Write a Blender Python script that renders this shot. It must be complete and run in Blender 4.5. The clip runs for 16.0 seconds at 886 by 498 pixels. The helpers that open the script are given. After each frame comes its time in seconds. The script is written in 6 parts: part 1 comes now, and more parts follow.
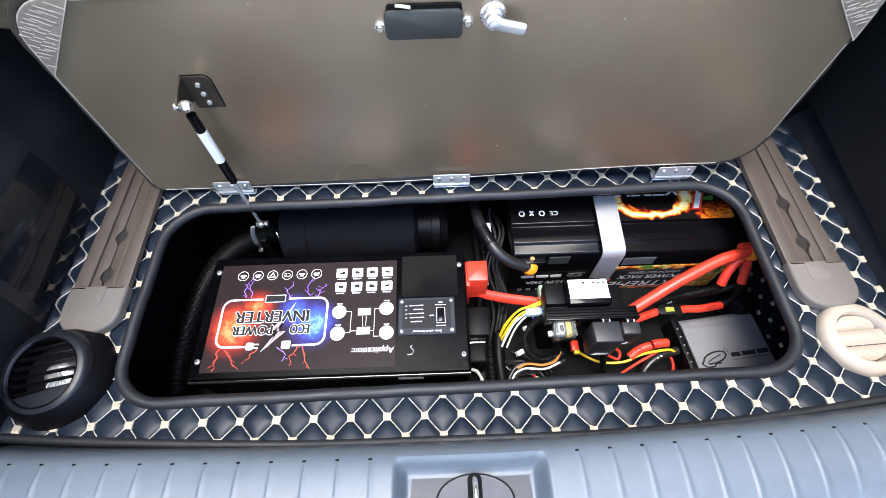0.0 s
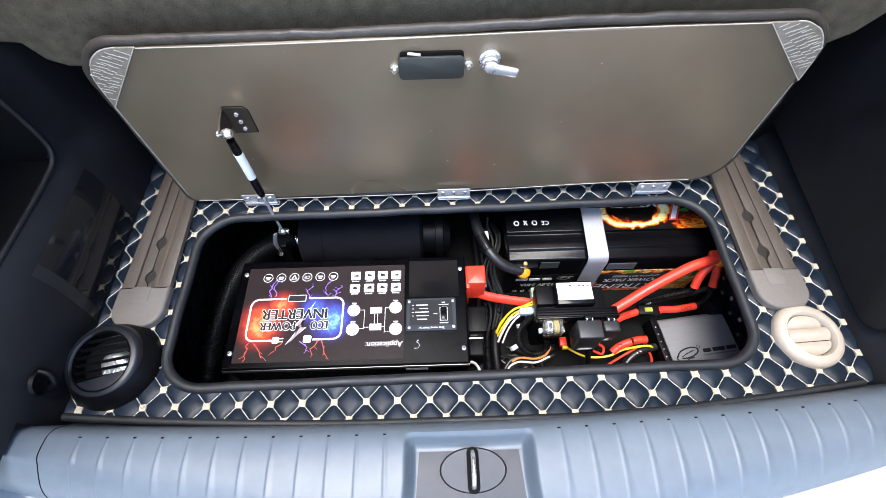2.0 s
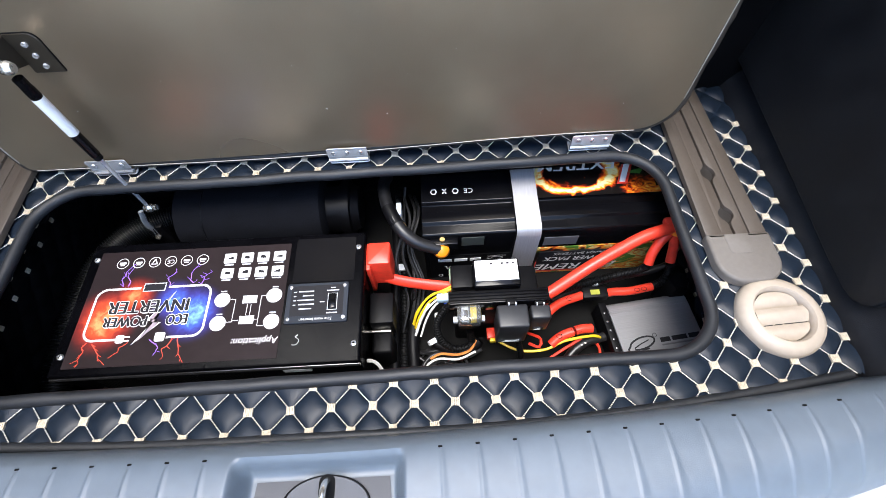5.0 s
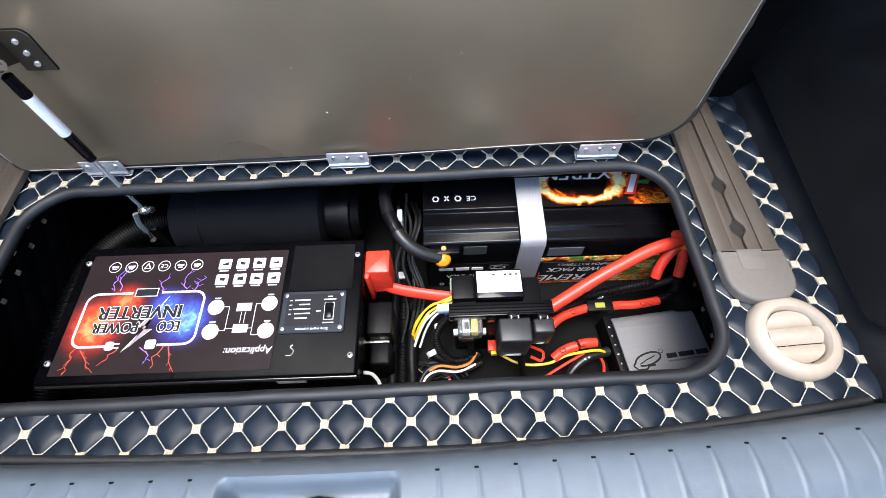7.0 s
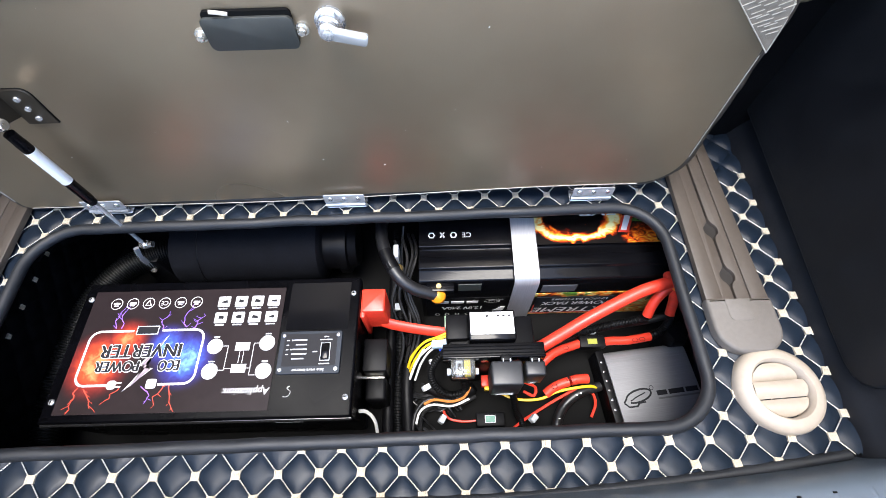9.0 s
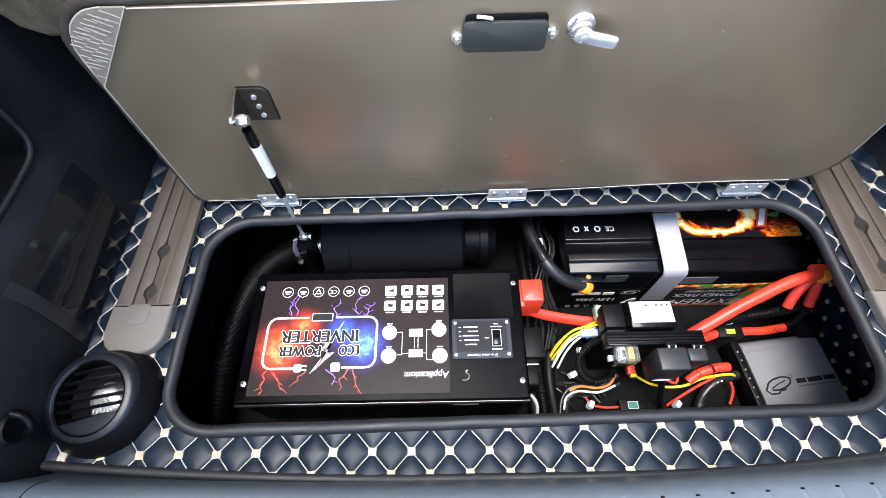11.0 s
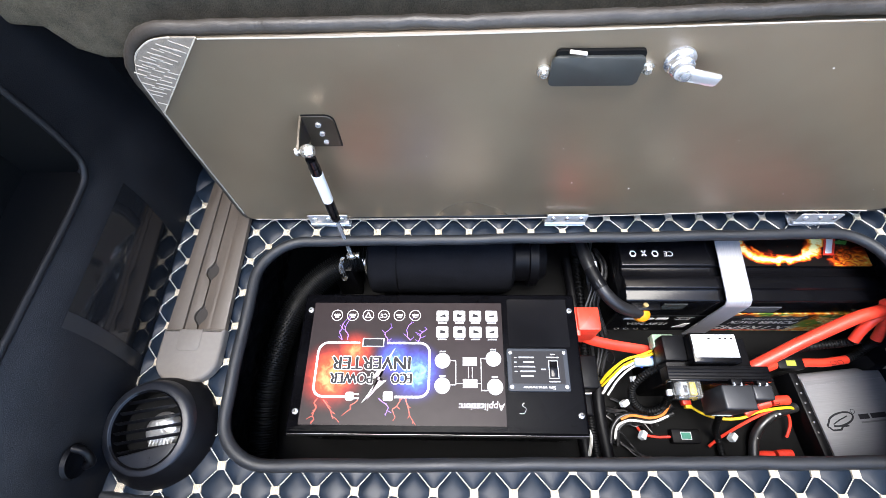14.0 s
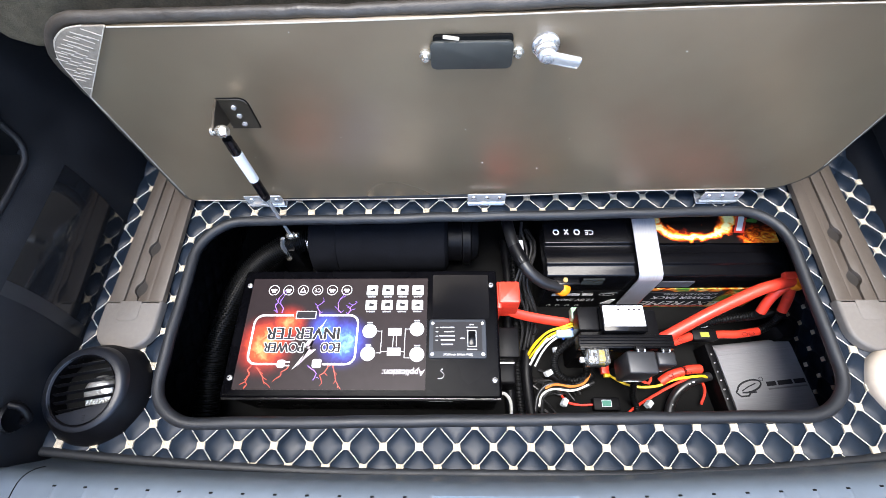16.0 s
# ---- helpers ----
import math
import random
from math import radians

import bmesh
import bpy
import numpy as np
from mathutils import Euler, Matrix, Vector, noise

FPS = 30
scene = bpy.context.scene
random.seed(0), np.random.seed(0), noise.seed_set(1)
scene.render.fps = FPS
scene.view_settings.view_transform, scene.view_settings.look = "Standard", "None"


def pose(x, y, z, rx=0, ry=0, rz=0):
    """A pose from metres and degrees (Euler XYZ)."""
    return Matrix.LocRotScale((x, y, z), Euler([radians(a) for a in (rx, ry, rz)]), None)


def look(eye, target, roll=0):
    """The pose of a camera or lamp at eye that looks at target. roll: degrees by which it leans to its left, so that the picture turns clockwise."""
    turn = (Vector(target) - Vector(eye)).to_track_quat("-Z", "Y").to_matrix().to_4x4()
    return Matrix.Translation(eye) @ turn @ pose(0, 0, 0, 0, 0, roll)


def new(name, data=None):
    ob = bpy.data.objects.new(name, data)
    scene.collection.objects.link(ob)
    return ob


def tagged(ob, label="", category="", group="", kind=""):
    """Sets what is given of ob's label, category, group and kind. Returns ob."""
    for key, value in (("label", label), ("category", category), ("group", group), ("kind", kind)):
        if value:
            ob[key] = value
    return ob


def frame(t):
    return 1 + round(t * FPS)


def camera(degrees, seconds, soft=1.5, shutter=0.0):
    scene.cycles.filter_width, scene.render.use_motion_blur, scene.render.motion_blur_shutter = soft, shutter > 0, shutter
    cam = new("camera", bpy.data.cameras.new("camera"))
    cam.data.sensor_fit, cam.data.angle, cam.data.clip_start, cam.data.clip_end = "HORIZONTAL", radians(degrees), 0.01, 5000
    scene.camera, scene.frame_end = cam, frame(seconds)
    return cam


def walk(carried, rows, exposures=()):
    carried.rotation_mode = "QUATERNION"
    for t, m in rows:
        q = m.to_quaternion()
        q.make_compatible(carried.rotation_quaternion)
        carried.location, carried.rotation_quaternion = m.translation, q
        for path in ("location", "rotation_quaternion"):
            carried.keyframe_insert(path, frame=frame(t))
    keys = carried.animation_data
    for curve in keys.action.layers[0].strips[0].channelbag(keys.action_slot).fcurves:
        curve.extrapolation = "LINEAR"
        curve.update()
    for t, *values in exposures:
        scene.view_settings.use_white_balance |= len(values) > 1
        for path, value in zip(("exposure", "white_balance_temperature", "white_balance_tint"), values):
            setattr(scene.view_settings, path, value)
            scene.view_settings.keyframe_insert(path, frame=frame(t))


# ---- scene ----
cam = camera(89.3, 16.0, soft=0.6)
PATH = [
    (0, (-0.018, -0.044, 0.56), (-0.012, 0.958, -1.171), -1.7),
    (0.5, (-0.029, -0.081, 0.605), (-0.018, 0.927, -1.122), -1.4),
    (1, (-0.021, -0.095, 0.625), (-0.009, 0.908, -1.105), -1.4),
    (1.5, (-0.028, -0.084, 0.642), (-0.019, 0.921, -1.087), -1.3),
    (2, (-0.022, -0.077, 0.64), (-0.018, 0.922, -1.092), -1.5),
    (2.5, (-0.003, -0.074, 0.636), (-0.006, 0.919, -1.1), -2.0),
    (3, (0.007, -0.068, 0.621), (0.001, 0.923, -1.116), -2.4),
    (3.5, (0.034, -0.067, 0.596), (0.021, 0.927, -1.14), -3.1),
    (4, (0.09, -0.052, 0.563), (0.066, 0.946, -1.17), -3.7),
    (4.5, (0.136, -0.043, 0.509), (0.107, 0.958, -1.222), -4.1),
    (4.7, (0.125, -0.044, 0.501), (0.131, 0.951, -1.234), -2.8),
    (7, (0.126, -0.026, 0.484), (0.126, 0.979, -1.245), -2.0),
    (7.5, (0.131, -0.019, 0.498), (0.123, 0.977, -1.236), -2.2),
    (8, (0.147, -0.002, 0.509), (0.138, 0.985, -1.231), -2.1),
    (8.5, (0.144, 0.016, 0.518), (0.133, 0.988, -1.23), -2.2),
    (9, (0.139, 0.028, 0.526), (0.126, 0.998, -1.223), -2.2),
    (9.5, (0.111, 0.022, 0.529), (0.092, 0.991, -1.22), -2.4),
    (10, (0.022, 0.02, 0.533), (0.001, 0.987, -1.218), -2.3),
    (10.2, (-0.017, 0.02, 0.541), (-0.037, 0.987, -1.21), -2.3),
    (12.3, (-0.112, -0.026, 0.554), (-0.135, 0.967, -1.182), -2.1),
    (12.5, (-0.114, -0.023, 0.549), (-0.148, 0.967, -1.188), -2.4),
    (13, (-0.124, 0.006, 0.543), (-0.167, 0.996, -1.194), -2.5),
    (13.1, (-0.147, 0.068, 0.558), (-0.205, 1.015, -1.202), -3.0),
    (13.5, (-0.148, 0.065, 0.559), (-0.206, 0.996, -1.211), -3.1),
    (14, (-0.153, 0.066, 0.56), (-0.21, 0.981, -1.218), -3.2),
    (14.5, (-0.145, 0.059, 0.564), (-0.2, 0.968, -1.217), -3.1),
    (15, (-0.135, 0.047, 0.567), (-0.189, 0.954, -1.215), -3.0),
    (15.5, (-0.098, 0.037, 0.573), (-0.152, 0.943, -1.21), -3.0),
    (16, (-0.045, 0.021, 0.581), (-0.102, 0.929, -1.201), -3.5),
]
walk(cam, [(t, look(eye, target, roll)) for t, eye, target, roll in PATH], exposures=[(0.0, 2.4), (4.5, 2.25), (7.0, 2.3), (9.0, 2.42), (12.5, 2.52), (14.5, 2.7), (16.0, 2.62)])

# ---- world, sun ----
world = bpy.data.worlds.new("sky")
scene.world = world
world.use_nodes = True
wn = world.node_tree.nodes
wl = world.node_tree.links
sky = wn.new("ShaderNodeTexSky")
sky.sky_type = "NISHITA"
sky.sun_disc = False
sky.sun_elevation = radians(81)
sky.sun_rotation = radians(200)
wl.new(sky.outputs[0], wn["Background"].inputs[0])
wn["Background"].inputs[1].default_value = 0.15
sun_data = bpy.data.lights.new("sun", "SUN")
sun_data.energy, sun_data.angle, sun_data.color = 1.2, radians(30), (1.0, 0.96, 0.9)
sun = new("sun", sun_data)
sun.matrix_world = look((-0.22, -0.12, 2.6), (0, 0.2, 0))


# ---- materials ----
def mat(name, color, rough=0.5, metal=0.0, var=0.0, scale=60.0, bump=0.0, bscale=200.0, coat=0.0, spec=0.5, tint=None, detail=6.0):
    """A plain procedural surface: two scales of colour variation, a varied roughness and a fine bump."""
    m = bpy.data.materials.new(name)
    m.use_nodes = True
    nt = m.node_tree
    b = nt.nodes["Principled BSDF"]
    b.inputs["Base Color"].default_value = (*color, 1)
    b.inputs["Roughness"].default_value = rough
    b.inputs["Metallic"].default_value = metal
    b.inputs["Specular IOR Level"].default_value = spec
    b.inputs["Coat Weight"].default_value = coat
    co = nt.nodes.new("ShaderNodeTexCoord")
    if var > 0:
        n1 = nt.nodes.new("ShaderNodeTexNoise")
        n1.inputs["Scale"].default_value, n1.inputs["Detail"].default_value = scale, detail
        n2 = nt.nodes.new("ShaderNodeTexNoise")
        n2.inputs["Scale"].default_value, n2.inputs["Detail"].default_value = scale * 0.12, 3
        add = nt.nodes.new("ShaderNodeMath")
        add.operation = "ADD"
        ramp = nt.nodes.new("ShaderNodeMapRange")
        ramp.inputs["From Min"].default_value, ramp.inputs["From Max"].default_value = 0.7, 1.3
        mix = nt.nodes.new("ShaderNodeMix")
        mix.data_type = "RGBA"
        t = tint or color
        mix.inputs["A"].default_value = (*[c * (1 - var) for c in color], 1)
        mix.inputs["B"].default_value = (*[min(1, c * (1 + var)) for c in t], 1)
        for n in (n1, n2):
            nt.links.new(co.outputs["Object"], n.inputs["Vector"])
        nt.links.new(n1.outputs["Fac"], add.inputs[0])
        nt.links.new(n2.outputs["Fac"], add.inputs[1])
        nt.links.new(add.outputs[0], ramp.inputs["Value"])
        nt.links.new(ramp.outputs[0], mix.inputs["Factor"])
        nt.links.new(mix.outputs["Result"], b.inputs["Base Color"])
        r2 = nt.nodes.new("ShaderNodeMapRange")
        r2.inputs["From Min"].default_value, r2.inputs["From Max"].default_value = 0.35, 0.65
        r2.inputs["To Min"].default_value, r2.inputs["To Max"].default_value = max(0, rough - 0.07), min(1, rough + 0.07)
        nt.links.new(n2.outputs["Fac"], r2.inputs["Value"])
        nt.links.new(r2.outputs[0], b.inputs["Roughness"])
    if bump > 0:
        nb = nt.nodes.new("ShaderNodeTexNoise")
        nb.inputs["Scale"].default_value, nb.inputs["Detail"].default_value = bscale, 4
        bp = nt.nodes.new("ShaderNodeBump")
        bp.inputs["Strength"].default_value, bp.inputs["Distance"].default_value = bump, 0.001
        nt.links.new(co.outputs["Object"], nb.inputs["Vector"])
        nt.links.new(nb.outputs["Fac"], bp.inputs["Height"])
        nt.links.new(bp.outputs[0], b.inputs["Normal"])
    return m


leather = mat("black_leatherette", (0.0062, 0.0115, 0.0208), 0.42, var=0.25, scale=90, bump=0.25, bscale=900, spec=0.25)
binding = mat("black_edge_binding", (0.010, 0.0115, 0.0145), 0.55, var=0.25, scale=120, bump=0.35, bscale=700)
thread = mat("cream_thread", (0.82, 0.78, 0.68), 0.75, var=0.2, scale=400)
tie_mat = mat("cream_embroidery", (0.58, 0.50, 0.375), 0.7, var=0.3, scale=700, bump=0.8, bscale=1500)
board = mat("brown_grey_laminate", (0.256, 0.192, 0.128), 0.32, metal=0.58, var=0.16, scale=9, bump=0.12, bscale=900, tint=(0.240, 0.193, 0.134), spec=1.0)
edge_vinyl = mat("grey_edge_vinyl", (0.036, 0.030, 0.025), 0.5, var=0.3, scale=70, bump=0.5, bscale=300)
sill_mat = mat("grey_sill_plastic", (0.101, 0.123, 0.147), 0.38, var=0.08, scale=60, bump=0.25, bscale=1800)
wall_mat = mat("black_trim_plastic", (0.0092, 0.0098, 0.0118), 0.45, var=0.2, scale=200, bump=0.4, bscale=1400, spec=0.26)
carpet = mat("dark_carpet", (0.105, 0.088, 0.062), 0.95, var=0.35, scale=500, bump=1.0, bscale=900, spec=0.1)
rail_mat = mat("brown_grey_rail", (0.072, 0.057, 0.045), 0.5, var=0.08, scale=200, bump=0.25, bscale=1200)
cap_mat = mat("taupe_cap", (0.138, 0.122, 0.106), 0.55, var=0.08, scale=200, bump=0.4, bscale=1300)
# near-black for hollows and gaps: the shade inside them is put into its colour
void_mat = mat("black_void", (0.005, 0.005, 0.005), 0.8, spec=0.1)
black_paint = mat("black_powder_coat", (0.0018, 0.0018, 0.0025), 0.28, var=0.3, scale=90, bump=0.25, bscale=1500, spec=0.05)
black_gloss = mat("glossy_black_plastic", (0.0032, 0.0032, 0.004), 0.16, var=0.2, scale=60, spec=0.22)
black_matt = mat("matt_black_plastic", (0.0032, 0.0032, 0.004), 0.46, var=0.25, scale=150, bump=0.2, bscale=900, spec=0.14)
cream = mat("cream_plastic", (0.41, 0.345, 0.275), 0.45, var=0.06, scale=120, bump=0.15, bscale=900)
steel = mat("bright_steel", (0.75, 0.72, 0.66), 0.25, metal=0.85, var=0.15, scale=200)
red_rubber = mat("red_insulation", (0.72, 0.045, 0.022), 0.4, var=0.18, scale=120)
orange_rubber = mat("orange_boot", (0.85, 0.27, 0.01), 0.45, var=0.15, scale=120)
yellow_wire = mat("yellow_insulation", (0.85, 0.6, 0.02), 0.4, var=0.1)
white_wire = mat("white_insulation", (0.75, 0.75, 0.72), 0.45, var=0.1)
orange_wire = mat("orange_insulation", (0.6, 0.2, 0.04), 0.45, var=0.1)
black_wire = mat("black_insulation", (0.012, 0.012, 0.013), 0.38, var=0.3, scale=200)
white_print = mat("white_print", (0.80, 0.79, 0.78), 0.4, var=0.05)
paper = mat("white_paper_label", (0.82, 0.82, 0.83), 0.5, var=0.03)
# ground tone is set bright so that it bounces light onto the lid
bounce_ground = mat("bounce_ground_grey", (0.45, 0.44, 0.41), 0.9, var=0.3, scale=40, bump=0.6, bscale=200)
headliner = mat("grey_headliner", (0.30, 0.29, 0.27), 0.95, var=0.1, scale=300)


# ---- helpers for shapes ----
def mesh_of(bm, name, material, smooth=True, angle=40):
    me = bpy.data.meshes.new(name)
    bm.normal_update()
    for f in bm.faces:
        f.smooth = smooth
    if smooth:
        for e in bm.edges:
            if len(e.link_faces) == 2 and e.calc_face_angle(0) > radians(angle):
                e.smooth = False
    if bm.faces and name == "quilted_cover" and sum(f.normal.z for f in bm.faces) < 0:
        bmesh.ops.reverse_faces(bm, faces=bm.faces)
    bm.to_mesh(me)
    bm.free()
    for m in (material if isinstance(material, (list, tuple)) else [material]):
        me.materials.append(m)
    return me


def part(name, bm, material, parent=None, label="", smooth=True):
    ob = new(name, mesh_of(bm, name, material, smooth))
    if parent is not None:
        ob.parent = parent
    if label:
        ob["label"] = label
    return ob


def thing(name, label, category, group="", kind=""):
    ob = new(name)
    ob.empty_display_size = 0.02
    return tagged(ob, label, category, group, kind)


def place(ob, x, y, z):
    """Sets a thing's origin and keeps its parts where they are built (parts are built in world metres)."""
    for ch in ob.children:
        ch.location = ch.location - Vector((x, y, z))
    ob.location = (x, y, z)
    return ob


def box(x0, x1, y0, y1, z0, z1, bevel=0.002, seg=2, bm=None, m=None):
    fresh = bmesh.new()
    bmesh.ops.create_cube(fresh, size=1.0)
    for v in fresh.verts:
        v.co = Vector(((x0 + x1) / 2 + v.co.x * (x1 - x0), (y0 + y1) / 2 + v.co.y * (y1 - y0), (z0 + z1) / 2 + v.co.z * (z1 - z0)))
    if bevel > 0:
        bmesh.ops.bevel(fresh, geom=fresh.edges[:], offset=bevel, segments=seg, profile=0.5, affect="EDGES")
    if m is not None:
        bmesh.ops.transform(fresh, matrix=m, verts=fresh.verts)
    return join(bm, fresh)


def join(bm, fresh):
    if bm is None:
        return fresh
    me = bpy.data.meshes.new("joined")
    fresh.to_mesh(me)
    fresh.free()
    bm.from_mesh(me)
    bpy.data.meshes.remove(me)
    return bm


def prism(points, z0, z1, bevel=0.0, seg=2, bm=None, m=None):
    """An outline in x and y, drawn up from z0 to z1."""
    fresh = bmesh.new()
    low = [fresh.verts.new((x, y, z0)) for x, y in points]
    top = [fresh.verts.new((x, y, z1)) for x, y in points]
    fresh.faces.new(low[::-1])
    cap = fresh.faces.new(top)
    n = len(points)
    for i in range(n):
        fresh.faces.new((low[i], low[(i + 1) % n], top[(i + 1) % n], top[i]))
    bmesh.ops.recalc_face_normals(fresh, faces=fresh.faces)
    if bevel > 0:
        bmesh.ops.bevel(fresh, geom=list(cap.edges), offset=bevel, segments=seg, profile=0.5, affect="EDGES")
    if m is not None:
        bmesh.ops.transform(fresh, matrix=m, verts=fresh.verts)
    return join(bm, fresh)


def lathe(profile, n=32, bm=None, m=None):
    """Turns a profile of (radius, height) round the z axis."""
    fresh = bmesh.new()
    rings = []
    for r, z in profile:
        rings.append([fresh.verts.new((r * math.cos(2 * math.pi * i / n), r * math.sin(2 * math.pi * i / n), z)) for i in range(n)])
    for a, b in zip(rings, rings[1:]):
        for i in range(n):
            fresh.faces.new((a[i], a[(i + 1) % n], b[(i + 1) % n], b[i]))
    bmesh.ops.remove_doubles(fresh, verts=fresh.verts, dist=1e-6)
    bmesh.ops.recalc_face_normals(fresh, faces=fresh.faces)
    if m is not None:
        bmesh.ops.transform(fresh, matrix=m, verts=fresh.verts)
    return join(bm, fresh)


def rounded(x0, x1, y0, y1, r, n=8):
    """The outline of a rectangle with round corners; r: one radius or four (from the low left corner, anticlockwise)."""
    rs = [r] * 4 if isinstance(r, (int, float)) else list(r)
    pts = []
    for (cx, cy, a), q in zip(((x0 + rs[0], y0 + rs[0], 180), (x1 - rs[1], y0 + rs[1], 270), (x1 - rs[2], y1 - rs[2], 0), (x0 + rs[3], y1 - rs[3], 90)), rs):
        for i in range(n + 1):
            t = radians(a + 90 * i / n)
            pts.append((cx + q * math.cos(t), cy + q * math.sin(t)))
    return pts


def spline(points, step=0.004):
    """A smooth line through the points."""
    p = [Vector(q) for q in points]
    p = [p[0] * 2 - p[1]] + p + [p[-1] * 2 - p[-2]]
    out = []
    for i in range(1, len(p) - 2):
        n = max(2, int((p[i + 1] - p[i]).length / step))
        for k in range(n):
            t = k / n
            a, b, c, d = p[i - 1], p[i], p[i + 1], p[i + 2]
            out.append(0.5 * ((2 * b) + (c - a) * t + (2 * a - 5 * b + 4 * c - d) * t * t + (3 * b - a - 3 * c + d) * t ** 3))
    out.append(p[-2])
    return out


def tube(points, r, n=10, step=0.004, ribs=0.0, bm=None, smooth=True, closed=False, squash=1.0):
    """A round bar, cable or hose along a line; ribs: the pitch of a corrugated hose."""
    line = spline(points, step if ribs == 0 else ribs / 4) if smooth else [Vector(q) for q in points]
    fresh = bmesh.new()
    side = None
    rings = []
    count = len(line)
    for i, c in enumerate(line):
        if closed:
            d = (line[(i + 1) % count] - line[i - 1]).normalized()
        else:
            d = (line[min(i + 1, count - 1)] - line[max(i - 1, 0)]).normalized()
        if side is None:
            side = d.orthogonal().normalized()
        side = (side - d * side.dot(d)).normalized()
        up = d.cross(side)
        q = r if ribs == 0 else r * (1.0, 1.0, 0.84, 0.84)[i % 4]
        rings.append([fresh.verts.new(c + side * (q * math.cos(2 * math.pi * k / n)) + up * (q * squash * math.sin(2 * math.pi * k / n))) for k in range(n)])
    pairs = list(zip(rings, rings[1:])) + ([(rings[-1], rings[0])] if closed else [])
    for a, b in pairs:
        for k in range(n):
            fresh.faces.new((a[k], a[(k + 1) % n], b[(k + 1) % n], b[k]))
    if not closed:
        fresh.faces.new(rings[0][::-1])
        fresh.faces.new(rings[-1])
    bmesh.ops.recalc_face_normals(fresh, faces=fresh.faces)
    return join(bm, fresh)


def grid(nu, nv, f, bm=None, keep=None):
    """A sheet of nu by nv cells through the places f(u, v), with u and v from 0 to 1."""
    us, vs = np.linspace(0, 1, nu + 1), np.linspace(0, 1, nv + 1)
    verts = [f(u, v) for v in vs for u in us]
    faces = []
    for j in range(nv):
        for i in range(nu):
            a = j * (nu + 1) + i
            q = (a, a + 1, a + nu + 2, a + nu + 1)
            if keep is None or keep(*[sum(verts[k][c] for k in q) / 4 for c in range(3)]):
                faces.append(q)
    me = bpy.data.meshes.new("sheet")
    me.from_pydata(verts, [], faces)
    fresh = bmesh.new()
    fresh.from_mesh(me)
    bpy.data.meshes.remove(me)
    loose = [v for v in fresh.verts if not v.link_faces]
    bmesh.ops.delete(fresh, geom=loose, context="VERTS")
    return join(bm, fresh)


def writing(name, text, size, material, m, parent=None, label="", extrude=0.0, shear=0.0, width=1.0):
    """A line of lettering, centred on the pose m, as a flat mesh."""
    cu = bpy.data.curves.new("lettering", "FONT")
    cu.body, cu.size, cu.align_x, cu.align_y, cu.extrude, cu.shear = text, size, "CENTER", "CENTER", extrude, shear
    ob = bpy.data.objects.new("lettering", cu)
    scene.collection.objects.link(ob)
    me = bpy.data.meshes.new_from_object(ob.evaluated_get(bpy.context.evaluated_depsgraph_get()))
    bpy.data.objects.remove(ob)
    bpy.data.curves.remove(cu)
    me.transform(m @ Matrix.Diagonal((width, 1, 1, 1)))
    me.materials.clear()
    me.materials.append(material)
    made = new(name, me)
    if parent is not None:
        made.parent = parent
    if label:
        made["label"] = label
    return made


def sdf_round(x, y, x0, x1, y0, y1, r):
    """The distance from a rectangle with round corners: minus inside."""
    qx, qy = abs(x - (x0 + x1) / 2) - (x1 - x0) / 2 + r, abs(y - (y0 + y1) / 2) - (y1 - y0) / 2 + r
    return math.hypot(max(qx, 0), max(qy, 0)) + min(max(qx, qy), 0) - r


# ---- plan ----
OX0, OX1, OY0, OY1, OR = -0.4235, 0.430, 0.0895, 0.366, 0.055   # the opening in the floor
SKEW = 0.0165                                                   # the opening stands a little askew to the quilting
PITCH, ROW, TX, TY = 0.0441, 0.0235, 0.131, 0.0535              # the quilting
WELL = -0.205                                                   # the bottom of the storage well


def front_edge(x):
    return 0.024 + (0.085 if x < 0 else 0.14) * max(0.0, abs(x) - 0.12) ** 1.7


# ---- ground, outside ----
bm = bmesh.new()
bmesh.ops.create_grid(bm, x_segments=2, y_segments=2, size=300)
bmesh.ops.translate(bm, vec=(0, 0, -0.68), verts=bm.verts)
tagged(part("ground", bm, bounce_ground), "light grey ground under the car, toned to bounce light", "ground", kind="structure")

# ---- quilted trunk floor ----
floor = thing("floor", "black quilted leatherette trunk floor with cream stitching", "floor", kind="structure")


